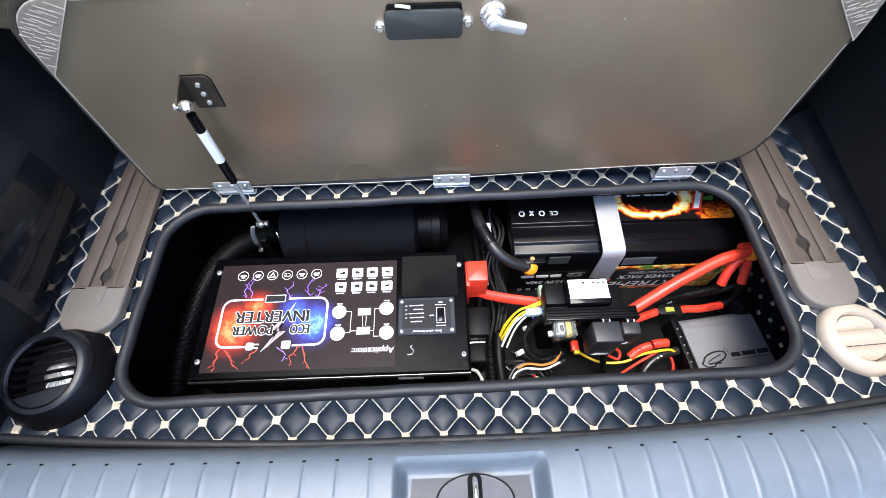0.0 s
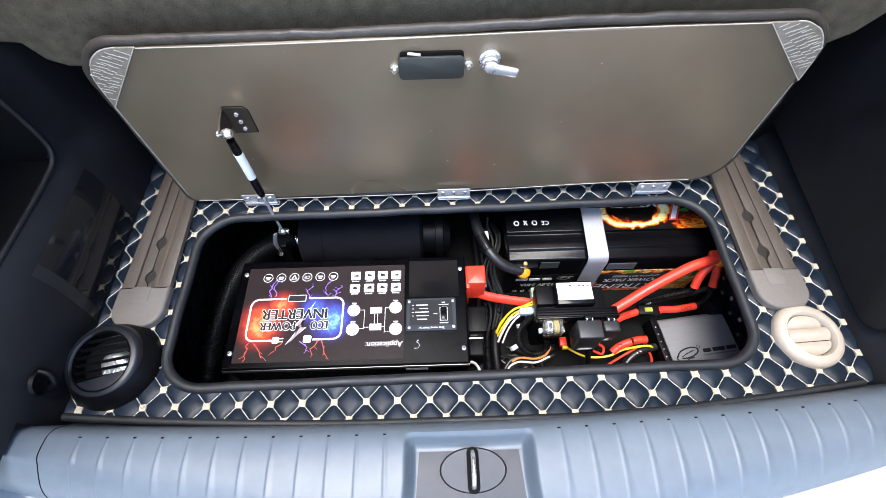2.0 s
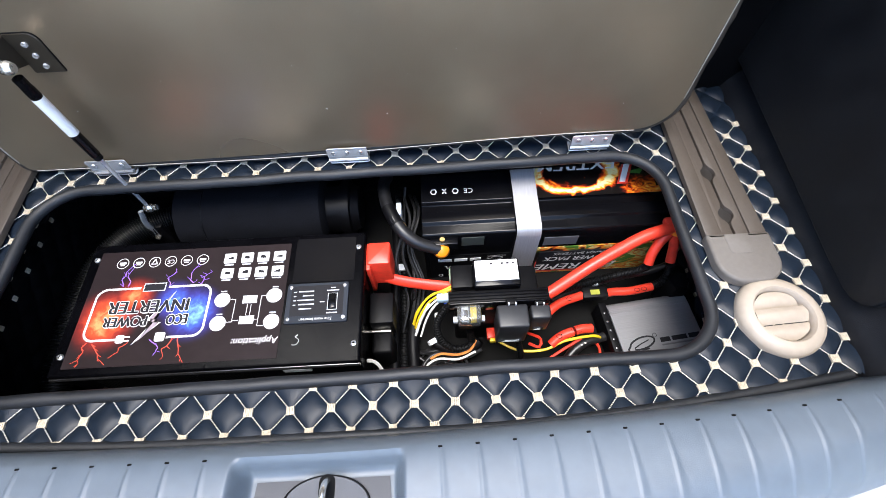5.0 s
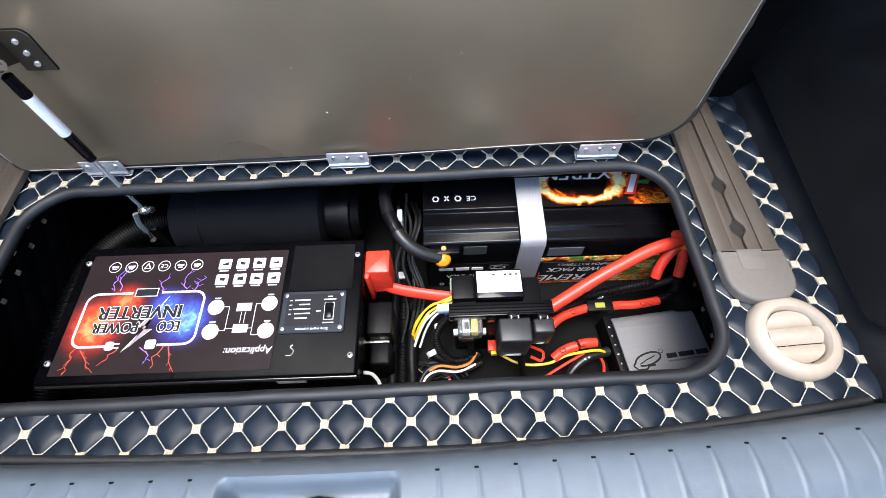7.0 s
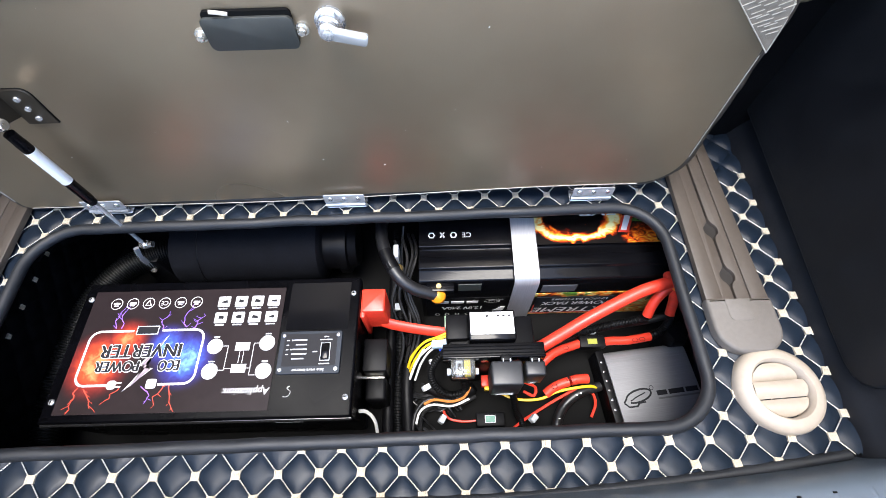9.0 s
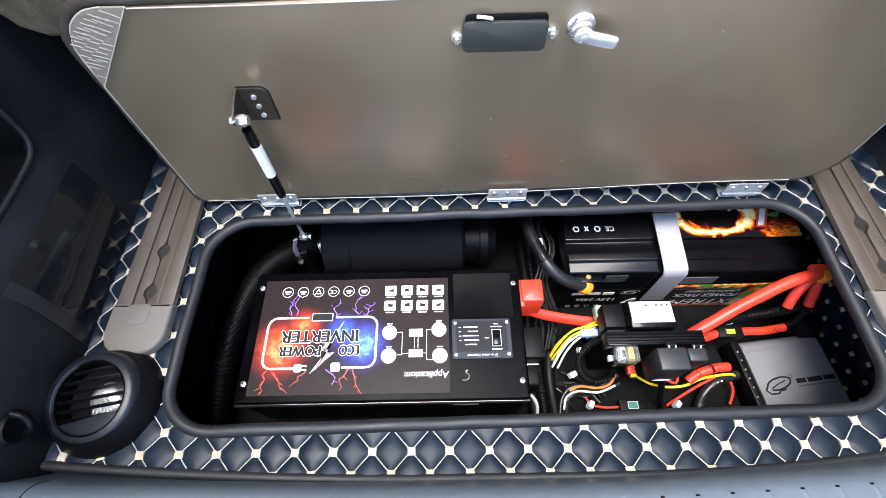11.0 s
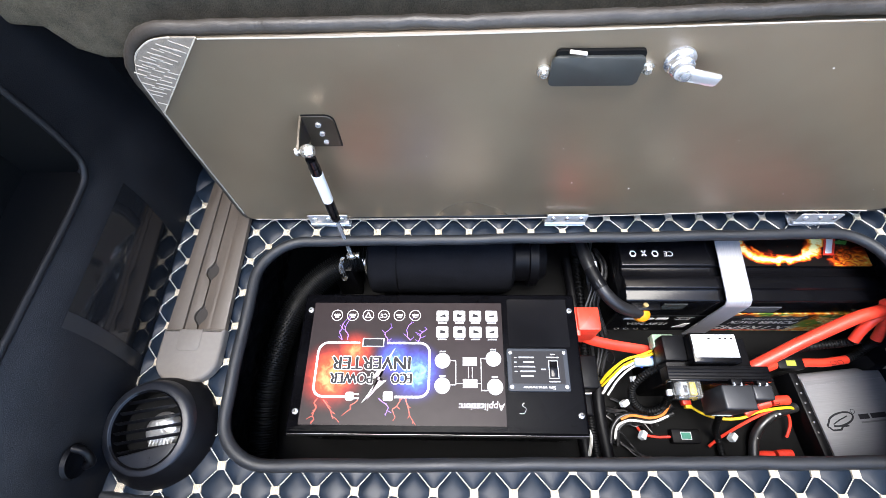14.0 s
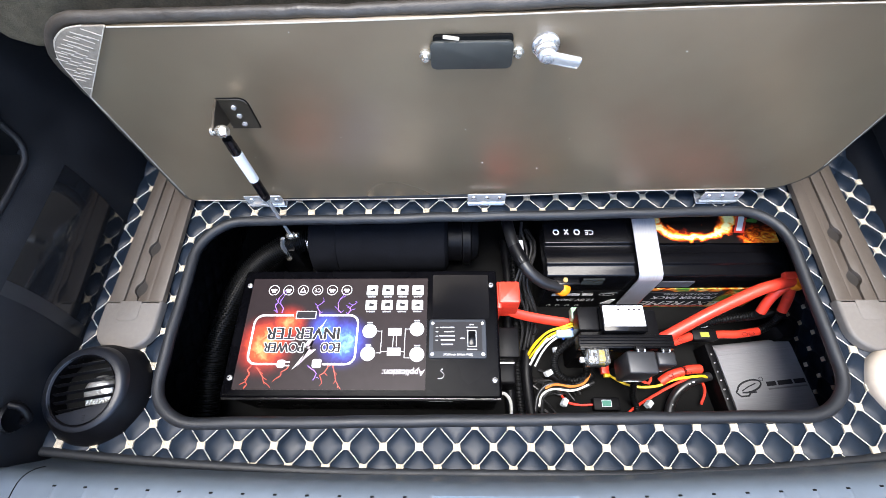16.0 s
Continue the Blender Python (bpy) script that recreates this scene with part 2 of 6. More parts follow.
def quilt_cover(n=9):
    """Plump diamonds, with crisp seams between them, cut out round the opening and along the front edge."""
    ts = [0.5 - 0.5 * math.cos(math.pi * k / n) for k in range(n + 1)]
    ts = [0.6 * t + 0.4 * k / n for k, t in enumerate(ts)]
    verts, faces = [], []
    for i in range(-32, 36):
        for j in range(-36, 34):
            cx, cy = TX + PITCH * (i + j + 1) / 2, TY + ROW * (i - j)
            if abs(cx) > 0.61 or not 0.0 < cy < 0.58:
                continue
            k0 = len(verts)
            puff = 0.0038 + 0.0008 * noise.noise((cx * 9, cy * 9, 0))
            for s in ts:
                for t in ts:
                    a, c = i + s, j + t
                    x, y = TX + PITCH * (a + c) / 2, TY + ROW * (a - c)
                    h = (1 - abs(2 * s - 1) ** 3.2) * (1 - abs(2 * t - 1) ** 3.2)
                    crease = 0.00035 * noise.noise((x * 120, y * 120, 3.0)) * h
                    verts.append((x, y, -0.0040 + puff * h + crease))
            for p in range(n):
                for q in range(n):
                    k = k0 + p * (n + 1) + q
                    f = (k, k + n + 1, k + n + 2, k + 1)
                    mx, my = sum(verts[w][0] for w in f) / 4, sum(verts[w][1] for w in f) / 4
                    if outside_opening(mx, my, 0) and my > front_edge(mx):
                        faces.append(f)
    me = bpy.data.meshes.new("cover")
    me.from_pydata(verts, [], faces)
    bm = bmesh.new()
    bm.from_mesh(me)
    bpy.data.meshes.remove(me)
    bmesh.ops.delete(bm, geom=[v for v in bm.verts if not v.link_faces], context="VERTS")
    bmesh.ops.remove_doubles(bm, verts=bm.verts, dist=0.0002)
    bmesh.ops.recalc_face_normals(bm, faces=bm.faces)
    return bm


def outside_opening(x, y, z):
    return sdf_round(x, y - SKEW * x, OX0, OX1, OY0, OY1, OR) > 0.006


part("quilted_cover", quilt_cover(), leather, floor)
part("front_binding", tube([(x * 0.02, front_edge(x * 0.02) + 0.001, -0.003) for x in range(-28, 29)], 0.0055, 10, smooth=False), binding, floor, "black binding along the front edge")
lip = [(x, y + SKEW * x, -0.0005) for x, y in rounded(OX0 - 0.006, OX1 + 0.006, OY0 - 0.006, OY1 + 0.006, OR + 0.006, 14)]


def along(points, step):
    """Places at even steps round a closed outline."""
    pts = [Vector(p) for p in points]
    out = []
    for a, b in zip(pts, pts[1:] + pts[:1]):
        n = max(1, int((b - a).length / step))
        out += [a.lerp(b, k / n) for k in range(n)]
    return out


def wobble(p, amp, freq):
    n = noise.noise_vector(p * freq)
    return p + n * amp


ring = [wobble(p, 0.0012, 22) for p in along(lip, 0.006)]
part("edge_binding", tube(ring, 0.0075, 12, smooth=False, closed=True), binding, floor, "rounded black binding round the opening")

# ---- storage well ----
well = thing("storage_well", "black storage well under the trunk floor", "storage well", kind="structure")
# bottom in near-black, so the deep shade of the well lies in its colour
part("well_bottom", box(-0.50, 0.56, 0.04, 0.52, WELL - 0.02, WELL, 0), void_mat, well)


def lined_wall(f, nu, nv):
    return grid(nu, nv, f)


def pad(a, b):
    fa, fb = abs(math.sin(math.pi * (a + b))), abs(math.sin(math.pi * (a - b)))
    return 0.005 * (fa * fb) ** 0.45


# left lining takes a blacker material than the right, putting its shade into colour
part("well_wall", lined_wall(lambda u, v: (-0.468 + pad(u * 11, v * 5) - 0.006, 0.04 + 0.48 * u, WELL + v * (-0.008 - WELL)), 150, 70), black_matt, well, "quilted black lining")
part("well_wall", lined_wall(lambda u, v: (0.53 - pad(u * 11, v * 5) + 0.006, 0.52 - 0.48 * u, WELL + v * (-0.008 - WELL)), 150, 70), leather, well, "quilted black lining")
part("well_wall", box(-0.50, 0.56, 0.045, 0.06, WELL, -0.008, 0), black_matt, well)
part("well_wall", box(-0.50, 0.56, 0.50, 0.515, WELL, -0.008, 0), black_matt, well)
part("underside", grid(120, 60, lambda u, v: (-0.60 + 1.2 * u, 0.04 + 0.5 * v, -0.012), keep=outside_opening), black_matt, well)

# ---- loading sill ----
sill = thing("loading_sill", "ribbed grey plastic loading sill with a latch recess", "sill", kind="structure")
PROFILE = [(0.030, -0.030), (0.024, -0.004), (0.020, 0.020), (0.016, 0.038), (0.009, 0.049), (0.0, 0.054), (-0.02, 0.057), (-0.045, 0.057), (-0.07, 0.054), (-0.092, 0.047), (-0.108, 0.034), (-0.118, 0.014), (-0.122, -0.02), (-0.124, -0.10)]
SPINE = spline([(0, y, z) for y, z in PROFILE], 0.003)


def smooth01(t):
    t = max(0.0, min(1.0, t))
    return t * t * (3 - 2 * t)


def front_bow(x):
    """How far the outer edge of the sill draws back towards its ends."""
    t = min(0.42, max(0.0, abs(x) - 0.17))
    return (0.155 if x < 0 else 0.130) * t * smooth01(t / 0.10)


def sill_bow(x):
    """How far the inner edge of the sill draws back towards its ends."""
    t = max(0.0, abs(x) - 0.1) ** 2
    return 0.052 * t if x < 0 else 0.12 * t + 0.0045 * smooth01(x / 0.28)


def sill_point(u, v):
    x = -0.95 + 1.9 * u
    k = v * (len(SPINE) - 1)
    i = min(int(k), len(SPINE) - 2)
    p = SPINE[i].lerp(SPINE[i + 1], k - i)
    y = p.y + sill_bow(x)
    y += front_bow(x) * smooth01((-p.y) / 0.10)
    z = p.z
    on_top = smooth01((0.006 - p.y) / 0.010) * smooth01((p.z - 0.02) / 0.02)
    rib = (x - 0.1135) % 0.034 if x > 0 else (x + 0.1) % 0.034
    if abs(x - 0.004) > 0.088 and -0.49 < x < 0.525:
        z += 0.0009 * on_top * smooth01(rib / 0.0020) * (1 - smooth01((rib - 0.0020) / (0.003 + 0.09 * max(0.0, -p.y))))
    rx = smooth01((0.080 - abs(x - 0.004) - 0.10 * max(0.0, -p.y - 0.05) * -1.0) / 0.014)
    ry = smooth01((0.004 - p.y) / 0.016)
    z -= 0.030 * rx * ry * (1 if p.z > 0.02 else 0)
    return (x, y, z)


part("sill_cover", grid(1500, len(SPINE) - 1, sill_point), sill_mat, sill)
joint = [Vector(sill_point((-0.515 + 0.10 * max(0.0, k - 0.28) * 0.12 + 0.95) / 1.9, k)) + Vector((0, 0, 0.0001)) for k in [0.16 + 0.02 * i for i in range(33)]]
part("joint_line", tube(joint, 0.0007, 6, smooth=False), void_mat, sill, "dark joint between sill and corner trim")
for k in range(-18, 18):
    nx = (0.1145 + 0.034 * k) if k >= 0 else (-0.099 + 0.034 * (k + 1))
    if abs(nx - 0.004) > 0.09 and -0.49 < nx < 0.52:
        ny = 0.0025 + sill_bow(nx)
        part("rib_notch", box(nx - 0.0020, nx + 0.0020, ny - 0.0009, ny + 0.0009, 0.0505, 0.0542, 0.0005, 1), void_mat, sill)


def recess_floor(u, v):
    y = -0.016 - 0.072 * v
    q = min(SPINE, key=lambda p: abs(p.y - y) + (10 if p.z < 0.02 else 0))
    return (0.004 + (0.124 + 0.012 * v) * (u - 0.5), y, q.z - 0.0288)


# added sheet that makes the recess floor darker than the sill
part("recess_sheet", grid(12, 12, recess_floor), mat("dark_recess_grey", (0.032, 0.034, 0.041), 0.45, var=0.1, scale=60, bump=0.3, bscale=1800), sill, "dark grey sheet added over the latch recess floor")
latch = thing("latch_striker", "chrome latch striker on an oval black plate", "latch")
latch_z = 0.026
part("oval_plate", lathe([(0.0, 0.0), (0.0390, 0.0), (0.0400, -0.0012), (0.0400, -0.004)], 40, m=pose(0.008, -0.038, latch_z + 0.0045) @ Matrix.Diagonal((1, 0.62, 1, 1))), mat("sill_oval_plastic", (0.048, 0.051, 0.06), 0.45, var=0.1, bump=0.4, bscale=1500), latch)
part("gap_ring", lathe([(0.0400, -0.004), (0.0400, 0.0002), (0.0410, 0.0002), (0.0410, -0.004)], 40, m=pose(0.008, -0.038, latch_z + 0.0045) @ Matrix.Diagonal((1, 0.62, 1, 1))), void_mat, latch)
part("slot", prism(rounded(0.0005, 0.0155, -0.064, -0.012, 0.007, 6), latch_z + 0.004, latch_z + 0.0050), void_mat, latch)
part("loop", tube([(0.008, -0.058, latch_z), (0.008, -0.052, latch_z + 0.016), (0.008, -0.036, latch_z + 0.020), (0.008, -0.022, latch_z + 0.016), (0.008, -0.016, latch_z)], 0.0030, 12), steel, latch)
place(latch, 0.008, -0.038, latch_z)

# ---- side trim, seat back, headliner ----
def wall_x(y, z):
    high = 0.585 - 0.055 * (y - 0.08) + 0.05 * z
    return high + (0.549 + 0.02 * max(0.0, y - 0.25) - high) * (1 - max(0.0, min(1.0, z / 0.145)) ** 4)


left = thing("wall_left", "black plastic side trim panel with a storage pocket", "side trim", kind="structure")
part("panel", grid(120, 60, lambda u, v: (-wall_x(-0.25 + 0.95 * u, -0.02 + 1.0 * v), -0.25 + 0.95 * u, -0.02 + 1.0 * v),
     keep=lambda x, y, z: not (y < 0.03 and z < 0.064) and not (y < 0.385 and 0.146 < z < 0.60 and (y < 0.37 or z > 0.166))), wall_mat, left)
# pocket inside boxed in near-black, so its shade is in the colour
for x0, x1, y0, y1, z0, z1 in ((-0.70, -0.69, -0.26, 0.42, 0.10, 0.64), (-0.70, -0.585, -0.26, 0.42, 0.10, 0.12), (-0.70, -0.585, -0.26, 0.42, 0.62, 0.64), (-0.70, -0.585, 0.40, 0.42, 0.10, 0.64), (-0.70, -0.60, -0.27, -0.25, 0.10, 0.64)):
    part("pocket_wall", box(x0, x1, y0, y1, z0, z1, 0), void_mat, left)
part("pocket_rim", tube([(-wall_x(-0.25, 0.144), -0.25, 0.144), (-wall_x(0.0, 0.144), 0.0, 0.144), (-wall_x(0.2, 0.146), 0.2, 0.146), (-wall_x(0.33, 0.148), 0.335, 0.148), (-wall_x(0.37, 0.156), 0.374, 0.157), (-wall_x(0.385, 0.19), 0.386, 0.192), (-wall_x(0.385, 0.3), 0.388, 0.3), (-wall_x(0.385, 0.6), 0.388, 0.6)], 0.004, 10), wall_mat, left)
right = thing("wall_right", "black plastic side trim panel with a moulded step", "side trim", kind="structure")
part("panel", grid(60, 60, lambda u, v: (0.575 + 0.020 * smooth01((-0.02 + v) / 0.03) + 0.05 * (-0.02 + v), 0.70 - 0.95 * u, -0.02 + 1.0 * v), keep=lambda x, y, z: not (y < 0.03 and z < 0.064)), wall_mat, right)
STEP = [(0.70, 0.058), (0.467, 0.043), (0.306, 0.030), (0.19, 0.020), (0.152, 0.0185), (0.136, 0.021), (0.124, 0.029), (0.117, 0.042), (0.112, 0.30), (0.108, 0.95), (0.70, 0.95)]
part("raised_panel", prism(STEP, 0.030, 0.0, 0.004, 3, m=Matrix(((0, 0.05, 1, 0.5765), (1, 0, 0, 0), (0, 1, 0, 0), (0, 0, 0, 1)))), wall_mat, right, "raised black trim panel with a rounded lower corner")

# plain outer body that closes the car round the trunk
body = thing("car_body", "plain silver car rear body round the trunk", "car body", kind="structure")
paint = mat("silver_paint", (0.55, 0.56, 0.58), 0.3, metal=0.3, var=0.04, scale=40)
BUMP = spline([(0, -0.095, -0.004), (0, -0.115, 0.004), (0, -0.135, 0.004), (0, -0.175, -0.004), (0, -0.205, -0.04), (0, -0.215, -0.14), (0, -0.205, -0.30), (0, -0.16, -0.42), (0, 0.10, -0.46)], 0.02)
part("bumper", grid(60, len(BUMP) - 1, lambda u, v: (-0.95 + 1.9 * u, BUMP[round(v * (len(BUMP) - 1))].y + sill_bow(-0.95 + 1.9 * u) + front_bow(-0.95 + 1.9 * u), BUMP[round(v * (len(BUMP) - 1))].z)), paint, body)
for sx in (-1, 1):
    part("side_panel", box(sx * 0.97 - 0.02, sx * 0.97 + 0.02, -0.10, 1.6, -0.46, 1.0, 0.01, 2), paint, body)
part("underbody", box(-0.95, 0.95, 0.0, 1.6, -0.48, -0.44, 0.0), black_matt, body)
part("front_bulkhead", box(-0.95, 0.95, 1.58, 1.6, -0.46, 1.0, 0.0), black_matt, body)
for sx in (-1, 1):
    for wy in (0.75,):
        wheel = part("wheel", lathe([(0.12, -0.10), (0.20, -0.10), (0.30, -0.09), (0.32, -0.05), (0.32, 0.05), (0.30, 0.09), (0.20, 0.10), (0.12, 0.10)], 40, m=Matrix.Translation((sx * 0.84, wy, -0.36)) @ pose(0, 0, 0, 0, 90, 0)), black_matt, body)

seat = thing("seat_back", "dark carpeted rear seat back behind the lid", "seat back")
SEAT = [(-0.62, 0.288), (-0.552, 0.281), (-0.538, 0.256), (-0.515, 0.245), (-0.40, 0.243), (0.42, 0.243), (0.505, 0.247), (0.53, 0.262), (0.552, 0.292), (0.62, 0.305), (0.62, 0.85), (-0.62, 0.85)]
part("cushion", prism(SEAT, 0.0, 0.10, 0.008, 3, m=Matrix.Translation((0, 0.548, 0)) @ pose(0, 0, 0, 90, 0, 0)), carpet, seat)
# added black panel standing in for the shaded gap below the cushion
part("gap_shade_panel", box(-0.62, 0.62, 0.51, 0.53, -0.01, 0.30, 0.003), black_matt, seat)
place(seat, 0, 0.52, 0)
# unseen roof sheet, added to close the trunk off from the sky
roof = tagged(part("ceiling", box(-0.95, 0.95, 0.45, 1.0, 0.98, 1.0, 0.0), headliner), "grey headliner over the trunk", "ceiling", kind="structure")


# ---- more surfaces ----
def wired(name):
    m = bpy.data.materials.new(name)
    m.use_nodes = True
    return m, m.node_tree, m.node_tree.nodes["Principled BSDF"]


def math_node(nt, op, a, b=None):
    n = nt.nodes.new("ShaderNodeMath")
    n.operation = op
    for i, q in enumerate((a, b)):
        if q is None:
            continue
        if isinstance(q, (int, float)):
            n.inputs[i].default_value = q
        else:
            nt.links.new(q, n.inputs[i])
    return n.outputs[0]


def noise_node(nt, co, scale, detail=4.0, distortion=0.0, stretch=(1, 1, 1)):
    mp = nt.nodes.new("ShaderNodeMapping")
    mp.inputs["Scale"].default_value = stretch
    n = nt.nodes.new("ShaderNodeTexNoise")
    n.inputs["Scale"].default_value, n.inputs["Detail"].default_value, n.inputs["Distortion"].default_value = scale, detail, distortion
    nt.links.new(co, mp.inputs["Vector"])
    nt.links.new(mp.outputs[0], n.inputs["Vector"])
    return n.outputs["Fac"]


def ramp_node(nt, fac, stops):
    r = nt.nodes.new("ShaderNodeValToRGB")
    el = r.color_ramp.elements
    while len(el) < len(stops):
        el.new(0.5)
    for e, (p, c) in zip(el, stops):
        e.position, e.color = p, (*c, 1)
    nt.links.new(fac, r.inputs["Fac"])
    return r.outputs["Color"]


def mix_node(nt, fac, a, b, blend="MIX"):
    n = nt.nodes.new("ShaderNodeMix")
    n.data_type, n.blend_type = "RGBA", blend
    for key, q in (("Factor", fac), ("A", a), ("B", b)):
        if isinstance(q, (int, float)):
            n.inputs[key].default_value = q
        elif isinstance(q, tuple):
            n.inputs[key].default_value = (*q, 1)
        else:
            nt.links.new(q, n.inputs[key])
    return n.outputs["Result"]


def spot_node(nt, co, at, radius):
    """One at the place, falling to nothing at the radius."""
    d = nt.nodes.new("ShaderNodeVectorMath")
    d.operation = "DISTANCE"
    nt.links.new(co, d.inputs[0])
    d.inputs[1].default_value = at
    r = nt.nodes.new("ShaderNodeMapRange")
    r.interpolation_type = "SMOOTHERSTEP"
    r.inputs["From Min"].default_value, r.inputs["From Max"].default_value = radius, 0.0
    nt.links.new(d.outputs["Value"], r.inputs["Value"])
    return r.outputs[0]


def axis_nodes(nt, co):
    sep = nt.nodes.new("ShaderNodeSeparateXYZ")
    nt.links.new(co, sep.inputs[0])
    return sep.outputs[0], sep.outputs[1], sep.outputs[2]


def ease_node(nt, value, low, high):
    r = nt.nodes.new("ShaderNodeMapRange")
    r.interpolation_type = "SMOOTHSTEP"
    r.inputs["From Min"].default_value, r.inputs["From Max"].default_value = low, high
    nt.links.new(value, r.inputs["Value"])
    return r.outputs[0]


FIRE = [(0.30, (0.004, 0.003, 0.003)), (0.42, (0.20, 0.012, 0.004)), (0.56, (0.80, 0.11, 0.008)), (0.72, (0.95, 0.40, 0.03)), (0.90, (0.98, 0.86, 0.40))]


def flame_top_material():
    """A printed ring of fire on black, with a second flame beside it and a few embers."""
    m, nt, b = wired("flame_ring_print")
    co = nt.nodes.new("ShaderNodeTexCoord").outputs["Object"]
    warp = math_node(nt, "MULTIPLY", math_node(nt, "SUBTRACT", noise_node(nt, co, 26, 4, 1.5), 0.5), 0.9)
    lick = noise_node(nt, co, 60, 5, 2.2, (1, 1.6, 1))
    x, y, z = axis_nodes(nt, co)
    dx = math_node(nt, "DIVIDE", math_node(nt, "SUBTRACT", x, 0.338), 0.056)
    dy = math_node(nt, "DIVIDE", math_node(nt, "SUBTRACT", y, 0.404), 0.036)
    d = math_node(nt, "SQRT", math_node(nt, "ADD", math_node(nt, "MULTIPLY", dx, dx), math_node(nt, "MULTIPLY", dy, dy)))
    off = math_node(nt, "ABSOLUTE", math_node(nt, "ADD", math_node(nt, "SUBTRACT", d, 1.08), warp))
    ring_glow = math_node(nt, "MULTIPLY", ease_node(nt, off, 0.46, 0.0), math_node(nt, "ADD", 0.55, math_node(nt, "MULTIPLY", lick, 0.8)))
    side = math_node(nt, "MULTIPLY", ease_node(nt, x, 0.385, 0.425), math_node(nt, "MULTIPLY", ease_node(nt, math_node(nt, "ADD", y, math_node(nt, "MULTIPLY", warp, 0.02)), 0.412, 0.360), math_node(nt, "MULTIPLY", lick, 1.25)))
    ember = math_node(nt, "MULTIPLY", ease_node(nt, noise_node(nt, co, 210, 1, 0.0), 0.76, 0.82), 0.6)
    heat = math_node(nt, "MAXIMUM", math_node(nt, "MAXIMUM", ring_glow, side), ember)
    nt.links.new(ramp_node(nt, heat, FIRE), b.inputs["Base Color"])
    b.inputs["Roughness"].default_value = 0.3
    return m


def flame_front_material():
    """Printed flames along the upper and lower edge and at one end of a black label, with green strands."""
    m, nt, b = wired("flame_edge_print")
    co = nt.nodes.new("ShaderNodeTexCoord").outputs["Object"]
    wave = math_node(nt, "MULTIPLY", math_node(nt, "SUBTRACT", noise_node(nt, co, 40, 3, 1.0), 0.5), 0.05)
    lick = noise_node(nt, co, 42, 5, 2.6, (1.0, 1, 1.8))
    x, y, z = axis_nodes(nt, co)
    zz = math_node(nt, "ADD", z, wave)
    edge = math_node(nt, "MAXIMUM", math_node(nt, "MAXIMUM", ease_node(nt, zz, -0.138, -0.122), ease_node(nt, zz, -0.186, -0.198)), ease_node(nt, math_node(nt, "ADD", x, wave), 0.385, 0.415))
    heat = math_node(nt, "MULTIPLY", edge, math_node(nt, "MULTIPLY", lick, 1.45))
    green = ease_node(nt, noise_node(nt, co, 30, 3, 1.2), 0.58, 0.64)
    col = mix_node(nt, math_node(nt, "MULTIPLY", green, edge), ramp_node(nt, heat, FIRE), (0.10, 0.24, 0.03))
    nt.links.new(col, b.inputs["Base Color"])
    b.inputs["Roughness"].default_value = 0.3
    return m


flame_top = flame_top_material()
flame_front = flame_front_material()

glow, nt, b = wired("inverter_label_print")
co = nt.nodes.new("ShaderNodeTexCoord").outputs["Object"]
fine, coarse = noise_node(nt, co, 110, 6, 1.0), noise_node(nt, co, 38, 4, 0.8)
rough_fac = math_node(nt, "ADD", math_node(nt, "MULTIPLY", fine, 0.9), math_node(nt, "MULTIPLY", coarse, 0.9))
red = math_node(nt, "MULTIPLY", math_node(nt, "MAXIMUM", spot_node(nt, co, (-0.322, 0.190, -0.053), 0.054), math_node(nt, "MULTIPLY", spot_node(nt, co, (-0.292, 0.222, -0.053), 0.036), 0.8)), rough_fac)
blue = math_node(nt, "MULTIPLY", math_node(nt, "MAXIMUM", spot_node(nt, co, (-0.208, 0.195, -0.053), 0.048), math_node(nt, "MULTIPLY", spot_node(nt, co, (-0.236, 0.214, -0.053), 0.036), 0.8)), rough_fac)
base = mix_node(nt, coarse, (0.013, 0.0085, 0.009), (0.024, 0.017, 0.018))
rc = ramp_node(nt, red, [(0.0, (0, 0, 0)), (0.30, (0.20, 0.012, 0.006)), (0.66, (0.50, 0.055, 0.012)), (1.0, (0.80, 0.26, 0.09))])
bc = ramp_node(nt, blue, [(0.0, (0, 0, 0)), (0.30, (0.02, 0.02, 0.16)), (0.66, (0.035, 0.085, 0.42)), (1.0, (0.20, 0.44, 0.85))])
nt.links.new(mix_node(nt, 1.0, mix_node(nt, 1.0, base, rc, "ADD"), bc, "ADD"), b.inputs["Base Color"])
b.inputs["Roughness"].default_value = 0.34
b.inputs["Specular IOR Level"].default_value = 0.14


def brushed(name, color, stretch, rough=0.34):
    m, nt, b = wired(name)
    co = nt.nodes.new("ShaderNodeTexCoord").outputs["Object"]
    n = noise_node(nt, co, 40, 6, 0.0, stretch)
    nt.links.new(mix_node(nt, n, tuple(c * 0.75 for c in color), tuple(min(1, c * 1.2) for c in color)), b.inputs["Base Color"])
    b.inputs["Metallic"].default_value = 0.4
    nt.links.new(math_node(nt, "ADD", math_node(nt, "MULTIPLY", n, 0.2), rough - 0.1), b.inputs["Roughness"])
    return m


brushed_grey = brushed("brushed_grey_aluminium", (0.25, 0.25, 0.262), (0.6, 30, 30), 0.38)
strap_metal = brushed("brushed_strap", (0.40, 0.40, 0.425), (20, 1, 1), 0.40)

